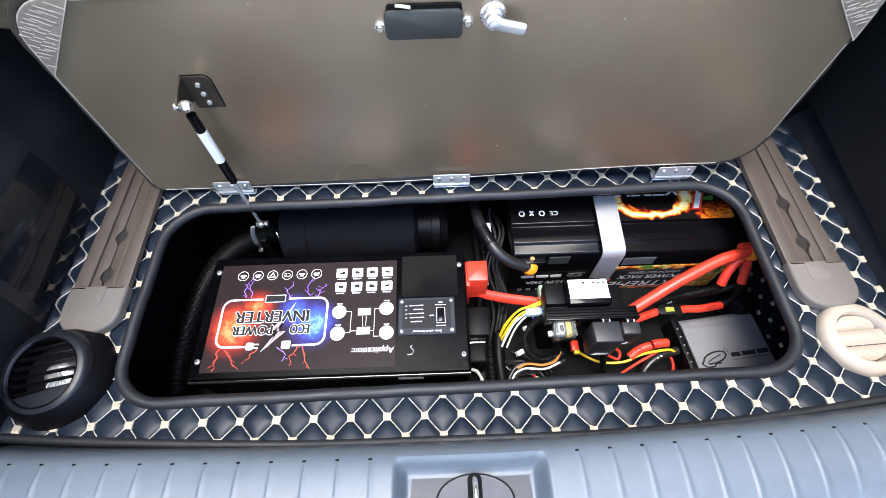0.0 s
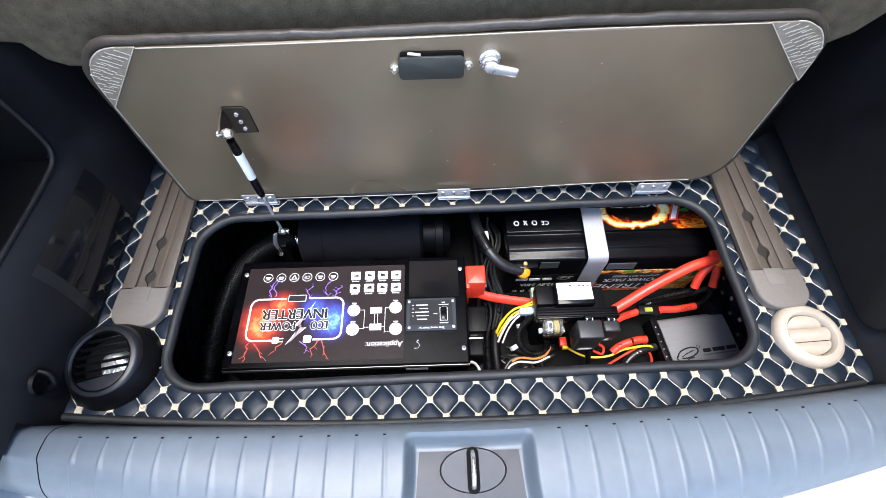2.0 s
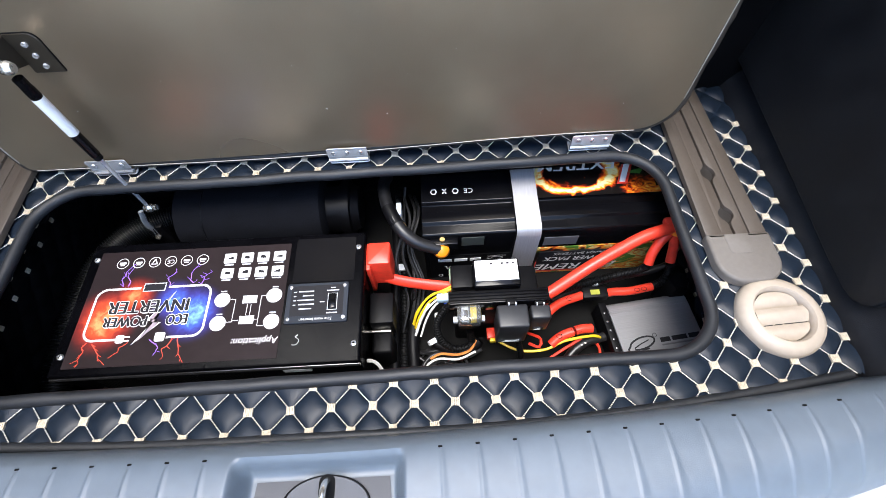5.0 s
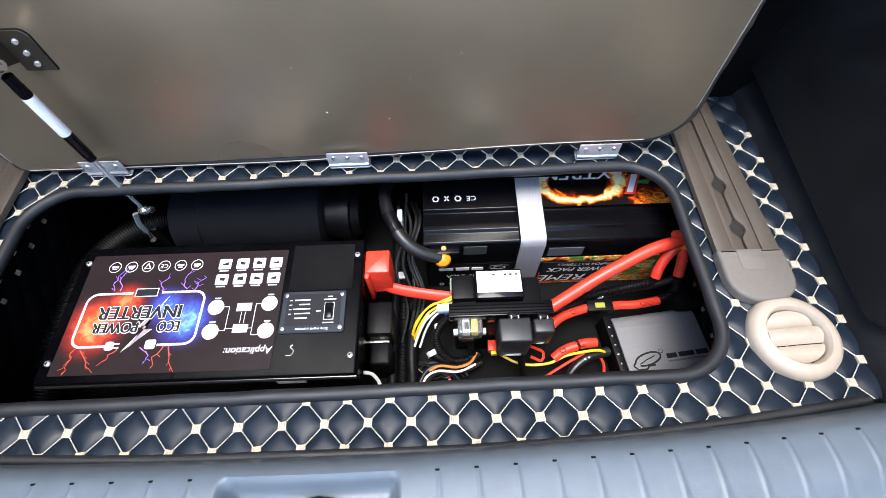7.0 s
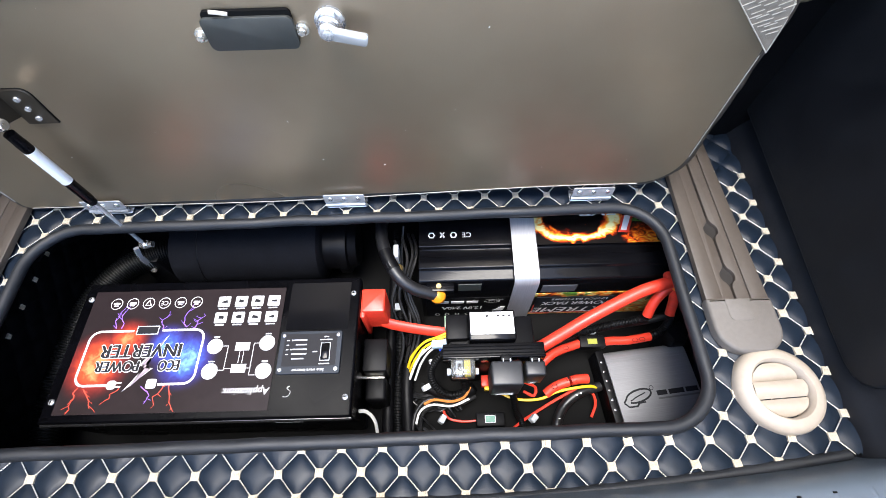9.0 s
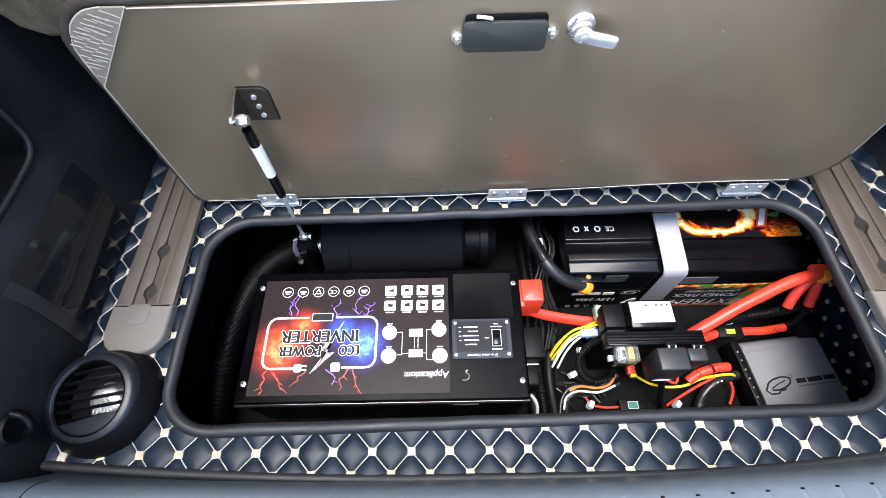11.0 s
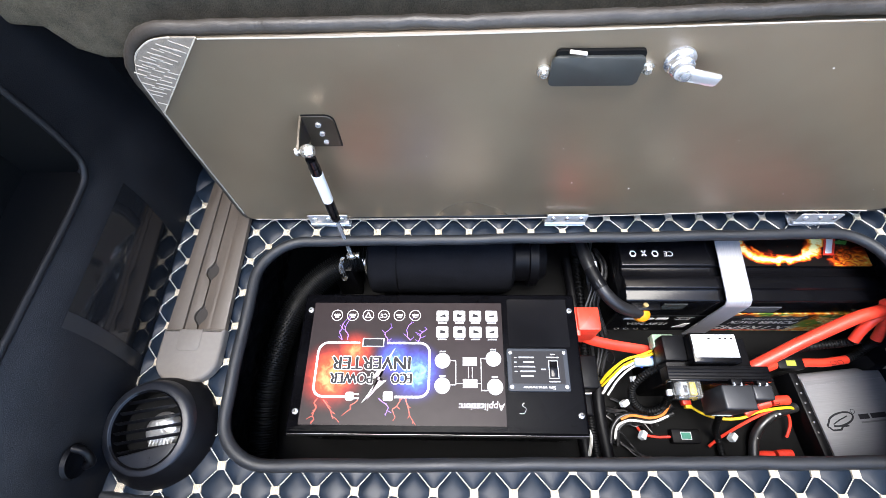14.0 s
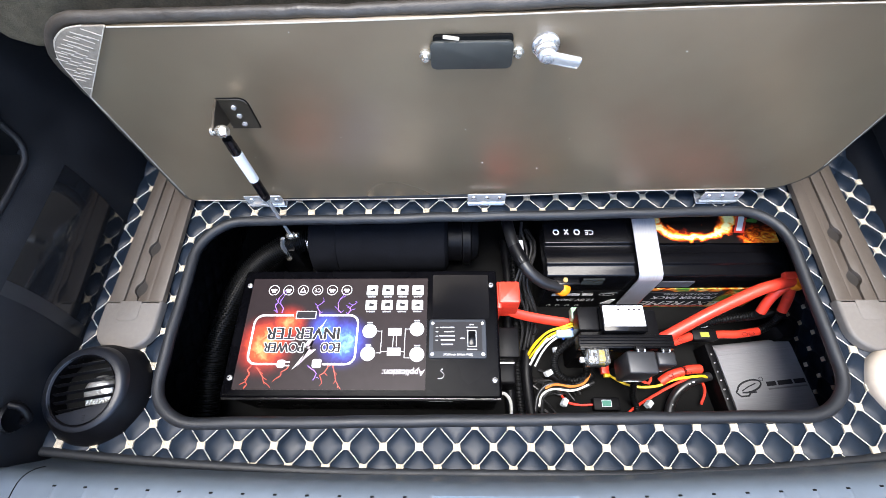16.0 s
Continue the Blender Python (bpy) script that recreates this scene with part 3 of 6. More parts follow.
clear, nt, b = wired("clear_plastic")
b.inputs["Base Color"].default_value = (0.95, 0.95, 0.92, 1)
b.inputs["Transmission Weight"].default_value, b.inputs["Roughness"].default_value, b.inputs["IOR"].default_value = 0.9, 0.08, 1.45
film_mat = mat("glossy_film_on_trim", (0.007, 0.0075, 0.0088), 0.05, var=0.2, scale=30, bump=0.02, bscale=30, spec=0.75)
silver_fabric = mat("grey_woven_fabric", (0.20, 0.172, 0.140), 0.55, var=0.2, scale=200, bump=0.5, bscale=900)
silver_thread = mat("silver_thread", (0.40, 0.365, 0.315), 0.4, var=0.2, scale=400)
chrome = mat("polished_chrome", (0.86, 0.86, 0.87), 0.18, metal=0.7)
zinc = mat("zinc_plated_steel", (0.72, 0.73, 0.76), 0.26, metal=0.85, var=0.12, scale=150)
dark_print = mat("dark_print", (0.012, 0.012, 0.015), 0.5, spec=0.2)
violet_print = mat("violet_bolt_print", (0.34, 0.16, 0.75), 0.4)
red_print = mat("red_bolt_print", (0.75, 0.08, 0.04), 0.4)
red_logo = mat("red_logo_print", (0.75, 0.05, 0.03), 0.4)
gauge_mat = mat("grey_switch_panel", (0.020, 0.025, 0.034), 0.4, var=0.12, scale=100, spec=0.25)
pale_clip = mat("pale_grey_clip", (0.62, 0.66, 0.70), 0.5, var=0.1)
duct_foil = mat("crumpled_foil", (0.75, 0.75, 0.74), 0.32, metal=0.9, var=0.2, scale=120, bump=1.0, bscale=250)
black_cloth = mat("black_fleece_wrap", (0.0055, 0.006, 0.008), 0.85, var=0.3, scale=400, bump=0.7, bscale=900, spec=0.06)
hose_mat = mat("black_ribbed_hose", (0.0035, 0.0037, 0.0042), 0.5, var=0.3, scale=200, spec=0.14)

# ---- lid with its fittings ----
lid = thing("hatch_lid", "brown-grey laminate floor hatch lid standing open on its hinges", "lid")
LY = 0.396
up = Matrix.Translation((0, LY, 0)) @ pose(0, 0, 0, 90, 0, 0)    # outlines in x and z; their height runs towards -y


def lid_foot(x, z):
    """The lid's upper and lower edges hang lower towards the strut."""
    low = (0.021 - 0.019 * smooth01((x + 0.15) / 0.5)) * smooth01((0.12 - z) / 0.08)
    return z - low - 0.009 * smooth01((0.25 - x) / 0.5) * smooth01((z - 0.19) / 0.09)


LID = rounded(-0.451, 0.447, 0.034, 0.318, (0.010, 0.048, 0.055, 0.055), 10)
LID = [(x, lid_foot(x, z)) for x, z in LID]
part("board", prism(LID, -0.016, 0.0, 0.0012, 1, m=up), board, lid)
EDGE = [Vector((x, LY + 0.008, lid_foot(x, z))) for x, z in [(p.x, p.y) for p in along([(a, c, 0) for a, c in rounded(-0.455, 0.451, 0.031, 0.3235, (0.012, 0.048, 0.058, 0.058), 10)], 0.006)]]
part("vinyl_edge", tube([wobble(wobble(p, 0.0016, 30), 0.0007, 110) for p in EDGE], 0.0062, 10, smooth=False, closed=True), edge_vinyl, lid, "wrinkled grey vinyl edge")
seam = [(-0.4505, 0.03), (-0.4505, 0.15), (-0.4505, 0.222)]
part("edge_seam", tube([(x, LY - 0.0008, z) for x, z in seam], 0.0008, 8), silver_thread, lid, "silver stitched seam")
part("edge_seam", tube([(x, LY - 0.0008, lid_foot(x, 0.3183)) for x in (-0.372, -0.25, -0.1, 0.0, 0.1, 0.2, 0.3, 0.363)], 0.0007, 8), silver_thread, lid, "silver stitched seam")
part("edge_seam", tube([(0.4465, LY - 0.0008, 0.232), (0.4465, LY - 0.0008, 0.16), (0.4465, LY - 0.0008, 0.085)], 0.0005, 8), silver_thread, lid, "silver stitched seam")
part("edge_seam", tube([(x, LY - 0.0006, lid_foot(x, 0.0345)) for x in (-0.44, -0.3, -0.15, -0.05, 0.1, 0.2, 0.3, 0.40)], 0.0006, 8), silver_thread, lid, "silver stitched seam")


def corner_patch(sx, x_in, z_low, top):
    """A fabric corner wrapped over the board, with rows of raised dashes."""
    cx, cz, r, xo = sx * (0.449 - 0.055), top - 0.055, 0.055, sx * 0.450
    pts = [(sx * x_in, top)]
    arc = [(cx + sx * r * math.sin(radians(a)), cz + r * math.cos(radians(a))) for a in range(0, 91, 9)]
    pts += arc + [(xo, z_low)]
    if sx > 0:
        pts = pts[::-1]
    patch = part("corner_patch", prism(pts, 0.0, 0.0018, 0.0006, 1, m=up), silver_fabric, lid, "grey woven fabric corner")
    dashes = bmesh.new()
    ax, az, bx, bz = sx * x_in, top, xo, z_low
    for row in range(24):
        z = top - 0.006 - row * 0.0042
        for k in range(9):
            x = sx * (0.447 - 0.0045 - k * 0.0125 - (row % 2) * 0.006)
            zz = z + 0.0022 * math.sin(k * 1.7 + row)
            side = (bx - ax) * (zz - az) - (bz - az) * (x - ax)
            corner = (bx - ax) * (top - az) - (bz - az) * (sx * 0.449 - ax)
            inside_arc = not (sx * x > sx * cx and zz > cz and math.hypot(x - cx, zz - cz) > r - 0.003)
            if side * corner <= 0 or abs(side) < 0.0004 or not inside_arc or zz > top - 0.004:
                continue
            box(-0.0050, 0.0050, -0.00035, 0.00035, 0.0016, 0.0024, 0, bm=dashes, m=up @ Matrix.Translation((x, zz, 0)) @ pose(0, 0, 0, 0, 0, sx * (30 - 0.6 * row)))
    if len(dashes.verts):
        tagged(part("woven_pattern", dashes, silver_thread, patch), kind="stuff")
    hem = [(x, LY - 0.001, z) for x, z in (arc + [(xo, z_low)])]
    part("hem", tube([wobble(Vector(p), 0.0012, 90) for p in hem], 0.0008, 8), silver_thread, patch)
    part("hem", tube([(ax, LY - 0.002, az), ((ax + bx) / 2, LY - 0.002, (az + bz) / 2), (bx, LY - 0.002, bz)], 0.0006, 8), silver_thread, patch)


corner_patch(-1, 0.372, 0.224, 0.3115)
corner_patch(1, 0.363, 0.236, 0.320)


def face_pose(x, z, y):
    """A pose on the lid's face: its z axis points to -y."""
    return Matrix.Translation((x, y, z)) @ pose(0, 0, 0, 90, 0, 0)


# black cover plate of the pull handle
plate = part("handle_plate", prism(rounded(-0.069, 0.012, 0.258, 0.290, 0.006, 4), 0.003, 0.0065, 0.0012, m=up), mat("charcoal_plate", (0.030, 0.032, 0.030), 0.4, var=0.15, scale=80), lid, "black handle cover plate")
part("backing", prism(rounded(-0.066, 0.011, 0.262, 0.2945, 0.004, 4), 0.0, 0.0035, m=up), void_mat, plate)
for x, z in ((-0.0740, 0.272), (0.0170, 0.275)):
    part("bolt", lathe([(0.0, 0.0085), (0.003, 0.0085), (0.0042, 0.0065), (0.0042, 0.003), (0.0062, 0.003), (0.0062, 0.0)][::-1], 14, m=face_pose(x, z, LY)), steel, plate)
part("torn_foil", tube([(-0.056, LY - 0.006, 0.296), (-0.049, LY - 0.008, 0.2965), (-0.041, LY - 0.006, 0.2935)], 0.0017, 6, squash=0.4), silver_thread, plate)
# cam lock
lock = part("cam_lock", lathe([(0.0135, 0.0), (0.0135, 0.003), (0.0105, 0.004), (0.0105, 0.011), (0.0085, 0.012), (0.0085, 0.017), (0.0, 0.017)], 24, m=face_pose(0.043, 0.2815, LY)), zinc, lid, "zinc-plated cam lock")
part("hex_nut", lathe([(0.0118, 0.003), (0.0118, 0.008), (0.0105, 0.009)], 6, m=face_pose(0.043, 0.2815, LY)), zinc, lock)
part("cam", prism(rounded(-0.007, 0.034, -0.0062, 0.0062, 0.003, 3), 0.017, 0.0195, 0.0006, m=face_pose(0.043, 0.2815, LY) @ pose(0, 0, 0, 0, 0, -14)), chrome, lock)
part("cam_screw", lathe([(0.0055, 0.0195), (0.0050, 0.0225), (0.0, 0.023)], 12, m=face_pose(0.043, 0.2815, LY)), zinc, lock)
# strut bracket on the lid
bracket_steel = mat("bracket_sheet_steel", (0.060, 0.050, 0.038), 0.30, metal=0.55, var=0.15, scale=60)
part("bracket_rim", prism(rounded(-0.3128, -0.2782, 0.1714, 0.2193, (0.001, 0.002, 0.0095, 0.002), 4), 0.0, 0.0012, m=up), black_matt, lid, "black edge under the strut bracket")
brk = part("strut_bracket", prism(rounded(-0.312, -0.279, 0.172, 0.2185, (0.001, 0.002, 0.009, 0.002), 4), 0.0, 0.0022, 0.0005, 1, m=up), bracket_steel, lid, "brown-grey sheet steel strut bracket with a black edge")
part("flange", prism([(LY, 0.182), (LY, 0.2185), (LY - 0.020, 0.2140), (LY - 0.036, 0.2080), (LY - 0.036, 0.1970)], -0.3135, -0.311, 0.0004, 1, m=Matrix(((0, 0, 1, 0), (1, 0, 0, 0), (0, 1, 0, 0), (0, 0, 0, 1)))), bracket_steel, brk)
for x, z in ((-0.2965, 0.2065), (-0.2955, 0.1935), (-0.2945, 0.1805)):
    part("screw", lathe([(0.0032, 0.002), (0.0028, 0.0042), (0.0, 0.0046)], 12, m=face_pose(x, z, LY)), chrome, brk)
lint = bmesh.new()
dust = random.Random(8)
for k in range(11):
    s = dust.uniform(0.00035, 0.0009)
    box(-s, s, -s * 0.5, s * 0.5, 0.0, 0.0004, 0, bm=lint, m=up @ Matrix.Translation((dust.uniform(-0.40, 0.40), dust.uniform(0.05, 0.30), 0.0001)) @ pose(0, 0, 0, 0, 0, dust.uniform(0, 180)))
tagged(part("lint", lint, white_print, lid), kind="stuff")
place(lid, 0, LY, 0.03)


def hinge(x):
    h = thing("hinge", "bright nickel butt hinge between lid and floor", "hinge", "lid hinges")
    upper = part("leaf", prism(rounded(x - 0.028, x + 0.028, 0.012, 0.032, 0.002, 2), 0.003, 0.0045, 0.0004, 1, m=Matrix.Translation((0, LY - 0.002, 0)) @ pose(0, 0, 0, 90, 0, 0)), chrome, h)
    lower = part("leaf", prism(rounded(x - 0.028, x + 0.028, LY - 0.006, LY + 0.012, 0.002, 2), 0.002, 0.0035, 0.0004, 1), chrome, h)
    for k in range(5):
        part("knuckle", lathe([(0.0, 0), (0.0030, 0), (0.0030, 0.0106), (0.0, 0.0106)], 12, m=Matrix.Translation((x - 0.0278 + k * 0.0111, LY - 0.005, 0.0090)) @ pose(0, 0, 0, 0, 90, 0)), chrome, h)
    for dx in (-0.019, 0.0, 0.019):
        part("screw", lathe([(0.0033, 0.0), (0.0028, 0.0013), (0.0, 0.0016)], 10, m=face_pose(x + dx, 0.0235, LY - 0.0065)), zinc, h)
    return place(h, x, LY, 0.004)


for hx in (-0.332, 0.001, 0.343):
    hinge(hx)

# gas strut
strut = thing("gas_strut", "black gas strut with a white sticker holding the lid", "gas strut")
S0, S1 = Vector((-0.304, 0.362, 0.203)), Vector((-0.313, 0.370, -0.052))


def along_strut(t0, t1, r, material, name, n=16, label=""):
    a, c = S0.lerp(S1, t0), S0.lerp(S1, t1)
    return part(name, tube([a, a.lerp(c, 0.5), c], r, n, smooth=False), material, strut, label)


along_strut(0.05, 0.13, 0.0058, black_gloss, "end_fitting")
along_strut(0.10, 0.52, 0.0062, black_gloss, "cylinder")
along_strut(0.15, 0.37, 0.0064, paper, "sticker", 16, "white paper sticker with small print")
along_strut(0.52, 0.55, 0.0054, black_matt, "collar")
along_strut(0.54, 0.98, 0.0029, chrome, "rod", 12, "polished piston rod")
for p, nm in ((S0, "ball_joint"), (S1, "ball_joint")):
    part(nm, lathe([(0.0, -0.007), (0.005, -0.0065), (0.0072, -0.002), (0.0072, 0.002), (0.005, 0.0065), (0.003, 0.0075), (0.003, 0.009), (0.0050, 0.009), (0.0050, 0.012), (0.0, 0.012)], 16, m=Matrix.Translation(p) @ pose(0, 0, 0, 0, 90 if nm and p is S1 else -90, 0)), steel, strut)
place(strut, *S0)
foot = thing("strut_mount", "bright steel mounting post of the strut", "bracket")
part("post", tube([(-0.327, 0.366, -0.055), (-0.336, 0.365, -0.085), (-0.338, 0.366, -0.125)], 0.0042, 8, squash=0.55), chrome, foot)
part("bolt", lathe([(0.0, 0), (0.006, 0), (0.006, 0.005), (0.0, 0.006)], 6, m=pose(-0.338, 0.366, -0.122, 60)), steel, foot)
part("base", box(-0.36, -0.322, 0.366, 0.40, WELL, -0.10, 0.002), black_matt, foot)
place(foot, -0.338, 0.37, WELL)


# ---- cargo rails ----
# slot base in a dark rail brown: the dimness inside is put into its colour
slot_mat = mat("dark_rail_slot", (0.016, 0.013, 0.011), 0.6, var=0.2, scale=90)


def cargo_rail(cx, holes):
    """Two stepped strips with a slot between them that widens into keyholes, and a rounded end cap."""
    rail = thing("cargo_rail", "brown-grey plastic cargo rail with keyhole slots on the quilted floor", "rail", "cargo rails")

    def edge(y):
        return 0.0385 - 0.020 * (y - 0.2)

    def slot(y):
        d = min(abs(y - c) for c in holes)
        return 0.0011 + (0.0078 * math.sqrt(max(0.0, 1 - (d / 0.0098) ** 2)) if d < 0.0088 else 0.0034 * max(0.0, 1 - (d - 0.0088) / 0.009) ** 2)

    def strip(name, sgn, inner, outer, z1):
        ys = [0.215 + 0.0015 * k for k in range(204)]
        pts = [(cx + sgn * outer(ys[0]), ys[0]), (cx + sgn * outer(ys[-1]), ys[-1])] + [(cx + sgn * inner(y), y) for y in ys[::-1]]
        return part(name, prism(pts if sgn > 0 else pts[::-1], 0.002, z1, 0.0007, 2), rail_mat, rail)

    for sgn in (-1, 1):
        strip("side_strip", sgn, lambda y: 0.0172, edge, 0.0105)
        strip("slot_strip", sgn, slot, lambda y: 0.0174, 0.0070 if sgn < 0 else 0.0082)
    part("slot_base", box(cx - 0.018, cx + 0.018, 0.216, 0.52, 0.0012, 0.0026, 0), slot_mat, rail)
    cap = part("end_cap", prism(rounded(cx - 0.0395, cx + 0.0395, 0.167, 0.234, (0.030, 0.030, 0.003, 0.003), 8), 0.0, 0.0135, 0.0045, 4), cap_mat, rail)
    part("thumb_grip", prism(rounded(cx - 0.018, cx + 0.012, 0.205, 0.2325, (0.006, 0.006, 0.001, 0.001), 5), 0.0122, 0.0142, 0.0009, 2), cap_mat, cap)
    return place(rail, cx, 0.3, 0)


cargo_rail(-0.486, (0.253, 0.316, 0.47))
cargo_rail(0.4935, (0.266, 0.334, 0.48))


# ---- air vents ----
vent_grey = mat("satin_vent_plastic", (0.011, 0.012, 0.0155), 0.36, var=0.15, scale=90, bump=0.15, bscale=900, spec=0.4)
ventr = thing("air_vent", "cream round air vent with three closed louvres", "air vent")
VR = pose(0.507, 0.1265, 0.0, 0, 0, 3)
part("bezel", lathe([(0.0305, 0.0015), (0.0312, 0.0105), (0.0335, 0.0135), (0.0400, 0.0132), (0.0455, 0.0095), (0.0478, 0.003), (0.0478, -0.003)], 56, m=VR), cream, ventr)
part("cavity", lathe([(0.0, -0.004), (0.0318, -0.004), (0.0318, 0.004), (0.0310, 0.0045)], 40, m=VR), void_mat, ventr)
for y0, y1, lift, tilt in ((0.0098, 0.0290, -0.001, 0.004), (-0.0094, 0.0088, 0.0015, 0.0035), (-0.0290, -0.0106, -0.001, 0.004)):
    def louvre(u, v, y0=y0, y1=y1, lift=lift, tilt=tilt):
        y = y0 + (y1 - y0) * v
        w = math.sqrt(max(0.0, 0.0296 ** 2 - y * y))
        x = (2 * u - 1) * w
        return VR @ Vector((x, y, 0.0045 + lift + 0.0075 * math.sin(math.pi * (0.12 + 0.78 * v)) * (1 - 0.35 * (x / 0.03) ** 2) - tilt * (1 - v)))
    part("louvre", grid(20, 10, louvre), cream, ventr)
place(ventr, 0.508, 0.123, 0)

ventl = thing("air_vent", "black round air vent with thin slats and foil behind", "air vent")
VB = pose(-0.498, 0.114, 0.0)
VL = Matrix.Translation((-0.499, 0.116, 0.003)) @ pose(0, 0, 0, 8, -2, 0)
part("base_cone", lathe([(0.0635, -0.006), (0.0632, 0.002), (0.0605, 0.009), (0.0570, 0.0155), (0.0530, 0.022), (0.0500, 0.026)], 56, m=VB), black_matt, ventl)
part("housing", lathe([(0.0405, 0.022), (0.0415, 0.0280), (0.0430, 0.0292), (0.0480, 0.0284), (0.0510, 0.0262), (0.0525, 0.022), (0.0535, 0.010), (0.0545, 0.0)], 56, m=VL), vent_grey, ventl, "satin dark grey vent ring")
part("inner_ring", lathe([(0.0400, 0.004), (0.0400, 0.0275), (0.0418, 0.0288)], 48, m=VL), black_gloss, ventl)
part("cavity", lathe([(0.0, 0.003), (0.0403, 0.003), (0.0403, 0.024)], 40, m=VL), void_mat, ventl)
for k in range(6):
    y = 0.031 - k * 0.0104
    w = math.sqrt(0.0402 ** 2 - y * y)
    part("slat", box(-w, w, -0.0030, 0.0030, -0.0006, 0.0006, 0.0005, 1, m=VL @ pose(0, 0, 0, 0, 0, 9) @ Matrix.Translation((0, y, 0.022)) @ pose(0, 0, 0, 62)), black_matt, ventl)
chord = [(0.0402 * math.cos(radians(a)), 0.0402 * math.sin(radians(a))) for a in range(218, 335, 6)]
part("lower_plate", prism(chord, 0.016, 0.0268, 0.001, 2, m=VL @ pose(0, 0, 0, 0, 0, 9)), vent_grey, ventl)
for dy in (-0.0295, -0.0320, -0.0345):
    part("mark", box(0.008, 0.0110, dy - 0.0006, dy + 0.0006, 0.0266, 0.0273, 0, m=VL), dark_print, ventl)
foil = part("foil", lathe([(0.0, 0.006), (0.009, 0.0075), (0.016, 0.006), (0.021, 0.001), (0.023, -0.008)], 26, m=VL @ Matrix.Translation((0.009, -0.006, 0.008)) @ pose(0, 0, 0, 20, 0, 0)), duct_foil, ventl, "crumpled bright foil behind the slats")
for k in range(7):
    part("foil_pleat", box(-0.014 + 0.0042 * k, -0.012 + 0.0042 * k, -0.016, -0.004, 0.0, 0.009, 0.0006, 1, m=VL @ Matrix.Translation((0.013, -0.006, 0.006)) @ pose(0, 0, 0, 0, 0, -6)), duct_foil, foil)
place(ventl, -0.50, 0.106, 0)

# ---- side trim details ----
film = thing("protective_film", "clear glossy film on the side trim", "film")
part("sheet", grid(12, 8, lambda u, v: (-wall_x(0.200 + 0.165 * u, 0.006 + 0.112 * v) + 0.0012, 0.200 + 0.165 * u + 0.02 * v, 0.006 + 0.112 * v)), film_mat, film)
part("dull_strip", grid(4, 8, lambda u, v: (-wall_x(0.182 + 0.0175 * u, 0.006 + 0.112 * v) + 0.0014, 0.182 + 0.0175 * u + 0.02 * v, 0.006 + 0.112 * v)), mat("dull_film_edge", (0.014, 0.0145, 0.016), 0.35, var=0.2, scale=60, spec=0.5), film, "dull lifted edge strip of the film")
place(film, -0.585, 0.27, 0.05)
hook = thing("cargo_hook", "black plastic cargo hook set in the trim", "hook")
HX = -wall_x(0.078, 0.05)
part("cup", lathe([(0.0, 0.001), (0.012, 0.001), (0.016, 0.004), (0.018, 0.0)], 24, m=Matrix.Translation((HX, 0.078, 0.055)) @ pose(0, 0, 0, 0, 90, 0)), black_matt, hook)
part("bar", tube([(HX + 0.002, 0.090, 0.066), (HX + 0.013, 0.087, 0.060), (HX + 0.014, 0.078, 0.048), (HX + 0.002, 0.074, 0.040)], 0.0042, 10), black_matt, hook)
place(hook, HX, 0.078, 0.055)

# ---- inverter ----
inv = thing("power_inverter", "black metal power inverter with a red and blue printed label", "inverter")
IX0, IX1, IY0, IY1, IZ = -0.373, 0.017, 0.117, 0.307, -0.053
part("housing", box(IX0 + 0.002, IX1 - 0.002, IY0 + 0.002, IY1 - 0.002, -0.185, IZ - 0.006, 0.003, 2), black_paint, inv)
part("top_cover", prism(rounded(IX0, IX1, IY0, IY1, 0.003, 3), IZ - 0.016, IZ, 0.0035, 3), black_paint, inv)
part("edge_strip", tube([(IX0 + 0.001, IY0 + 0.0004, IZ - 0.0085), (-0.18, IY0 + 0.0004, IZ - 0.0085), (IX1 - 0.001, IY0 + 0.0004, IZ - 0.0085)], 0.0032, 14, smooth=False), mat("polished_black_edge", (0.012, 0.012, 0.013), 0.16, spec=1.0), inv)
for x in (IX0 + 0.03, IX1 - 0.03):
    for y in (IY0 + 0.02, IY1 - 0.02):
        part("foot", box(x - 0.02, x + 0.02, y - 0.012, y + 0.012, WELL, -0.184, 0.001, 1), black_matt, inv)
for x, y in ((-0.362, 0.282), (0.008, 0.282), (-0.363, 0.143), (0.008, 0.141)):
    screw = part("screw", lathe([(0.0042, 0.0), (0.0036, 0.0016), (0.0022, 0.0022), (0.0, 0.0022)], 14, m=pose(x, y, IZ)), zinc, inv)
    part("cross_slot", box(-0.0020, 0.0020, -0.0004, 0.0004, 0.0021, 0.0024, 0, bm=box(-0.0004, 0.0004, -0.0020, 0.0020, 0.0021, 0.0024, 0, m=pose(x, y, IZ)), m=pose(x, y, IZ)), void_mat, screw)
part("clear_patch", prism(rounded(-0.080, 0.004, 0.230, 0.299, 0.002, 2), IZ, IZ + 0.0006), mat("clear_patch_gloss", (0.0035, 0.0035, 0.0045), 0.2, var=0.2, scale=40, spec=0.16), inv)
part("front_sticker", box(-0.085, -0.050, IY0 - 0.0006, IY0 + 0.003, -0.082, -0.072, 0), pale_clip, inv)
for k in range(40):
    part("vent_slot", box(-0.33 + k * 0.005, -0.3275 + k * 0.005, IY0 + 0.0012, IY0 + 0.004, -0.13, -0.085, 0), void_mat, inv)
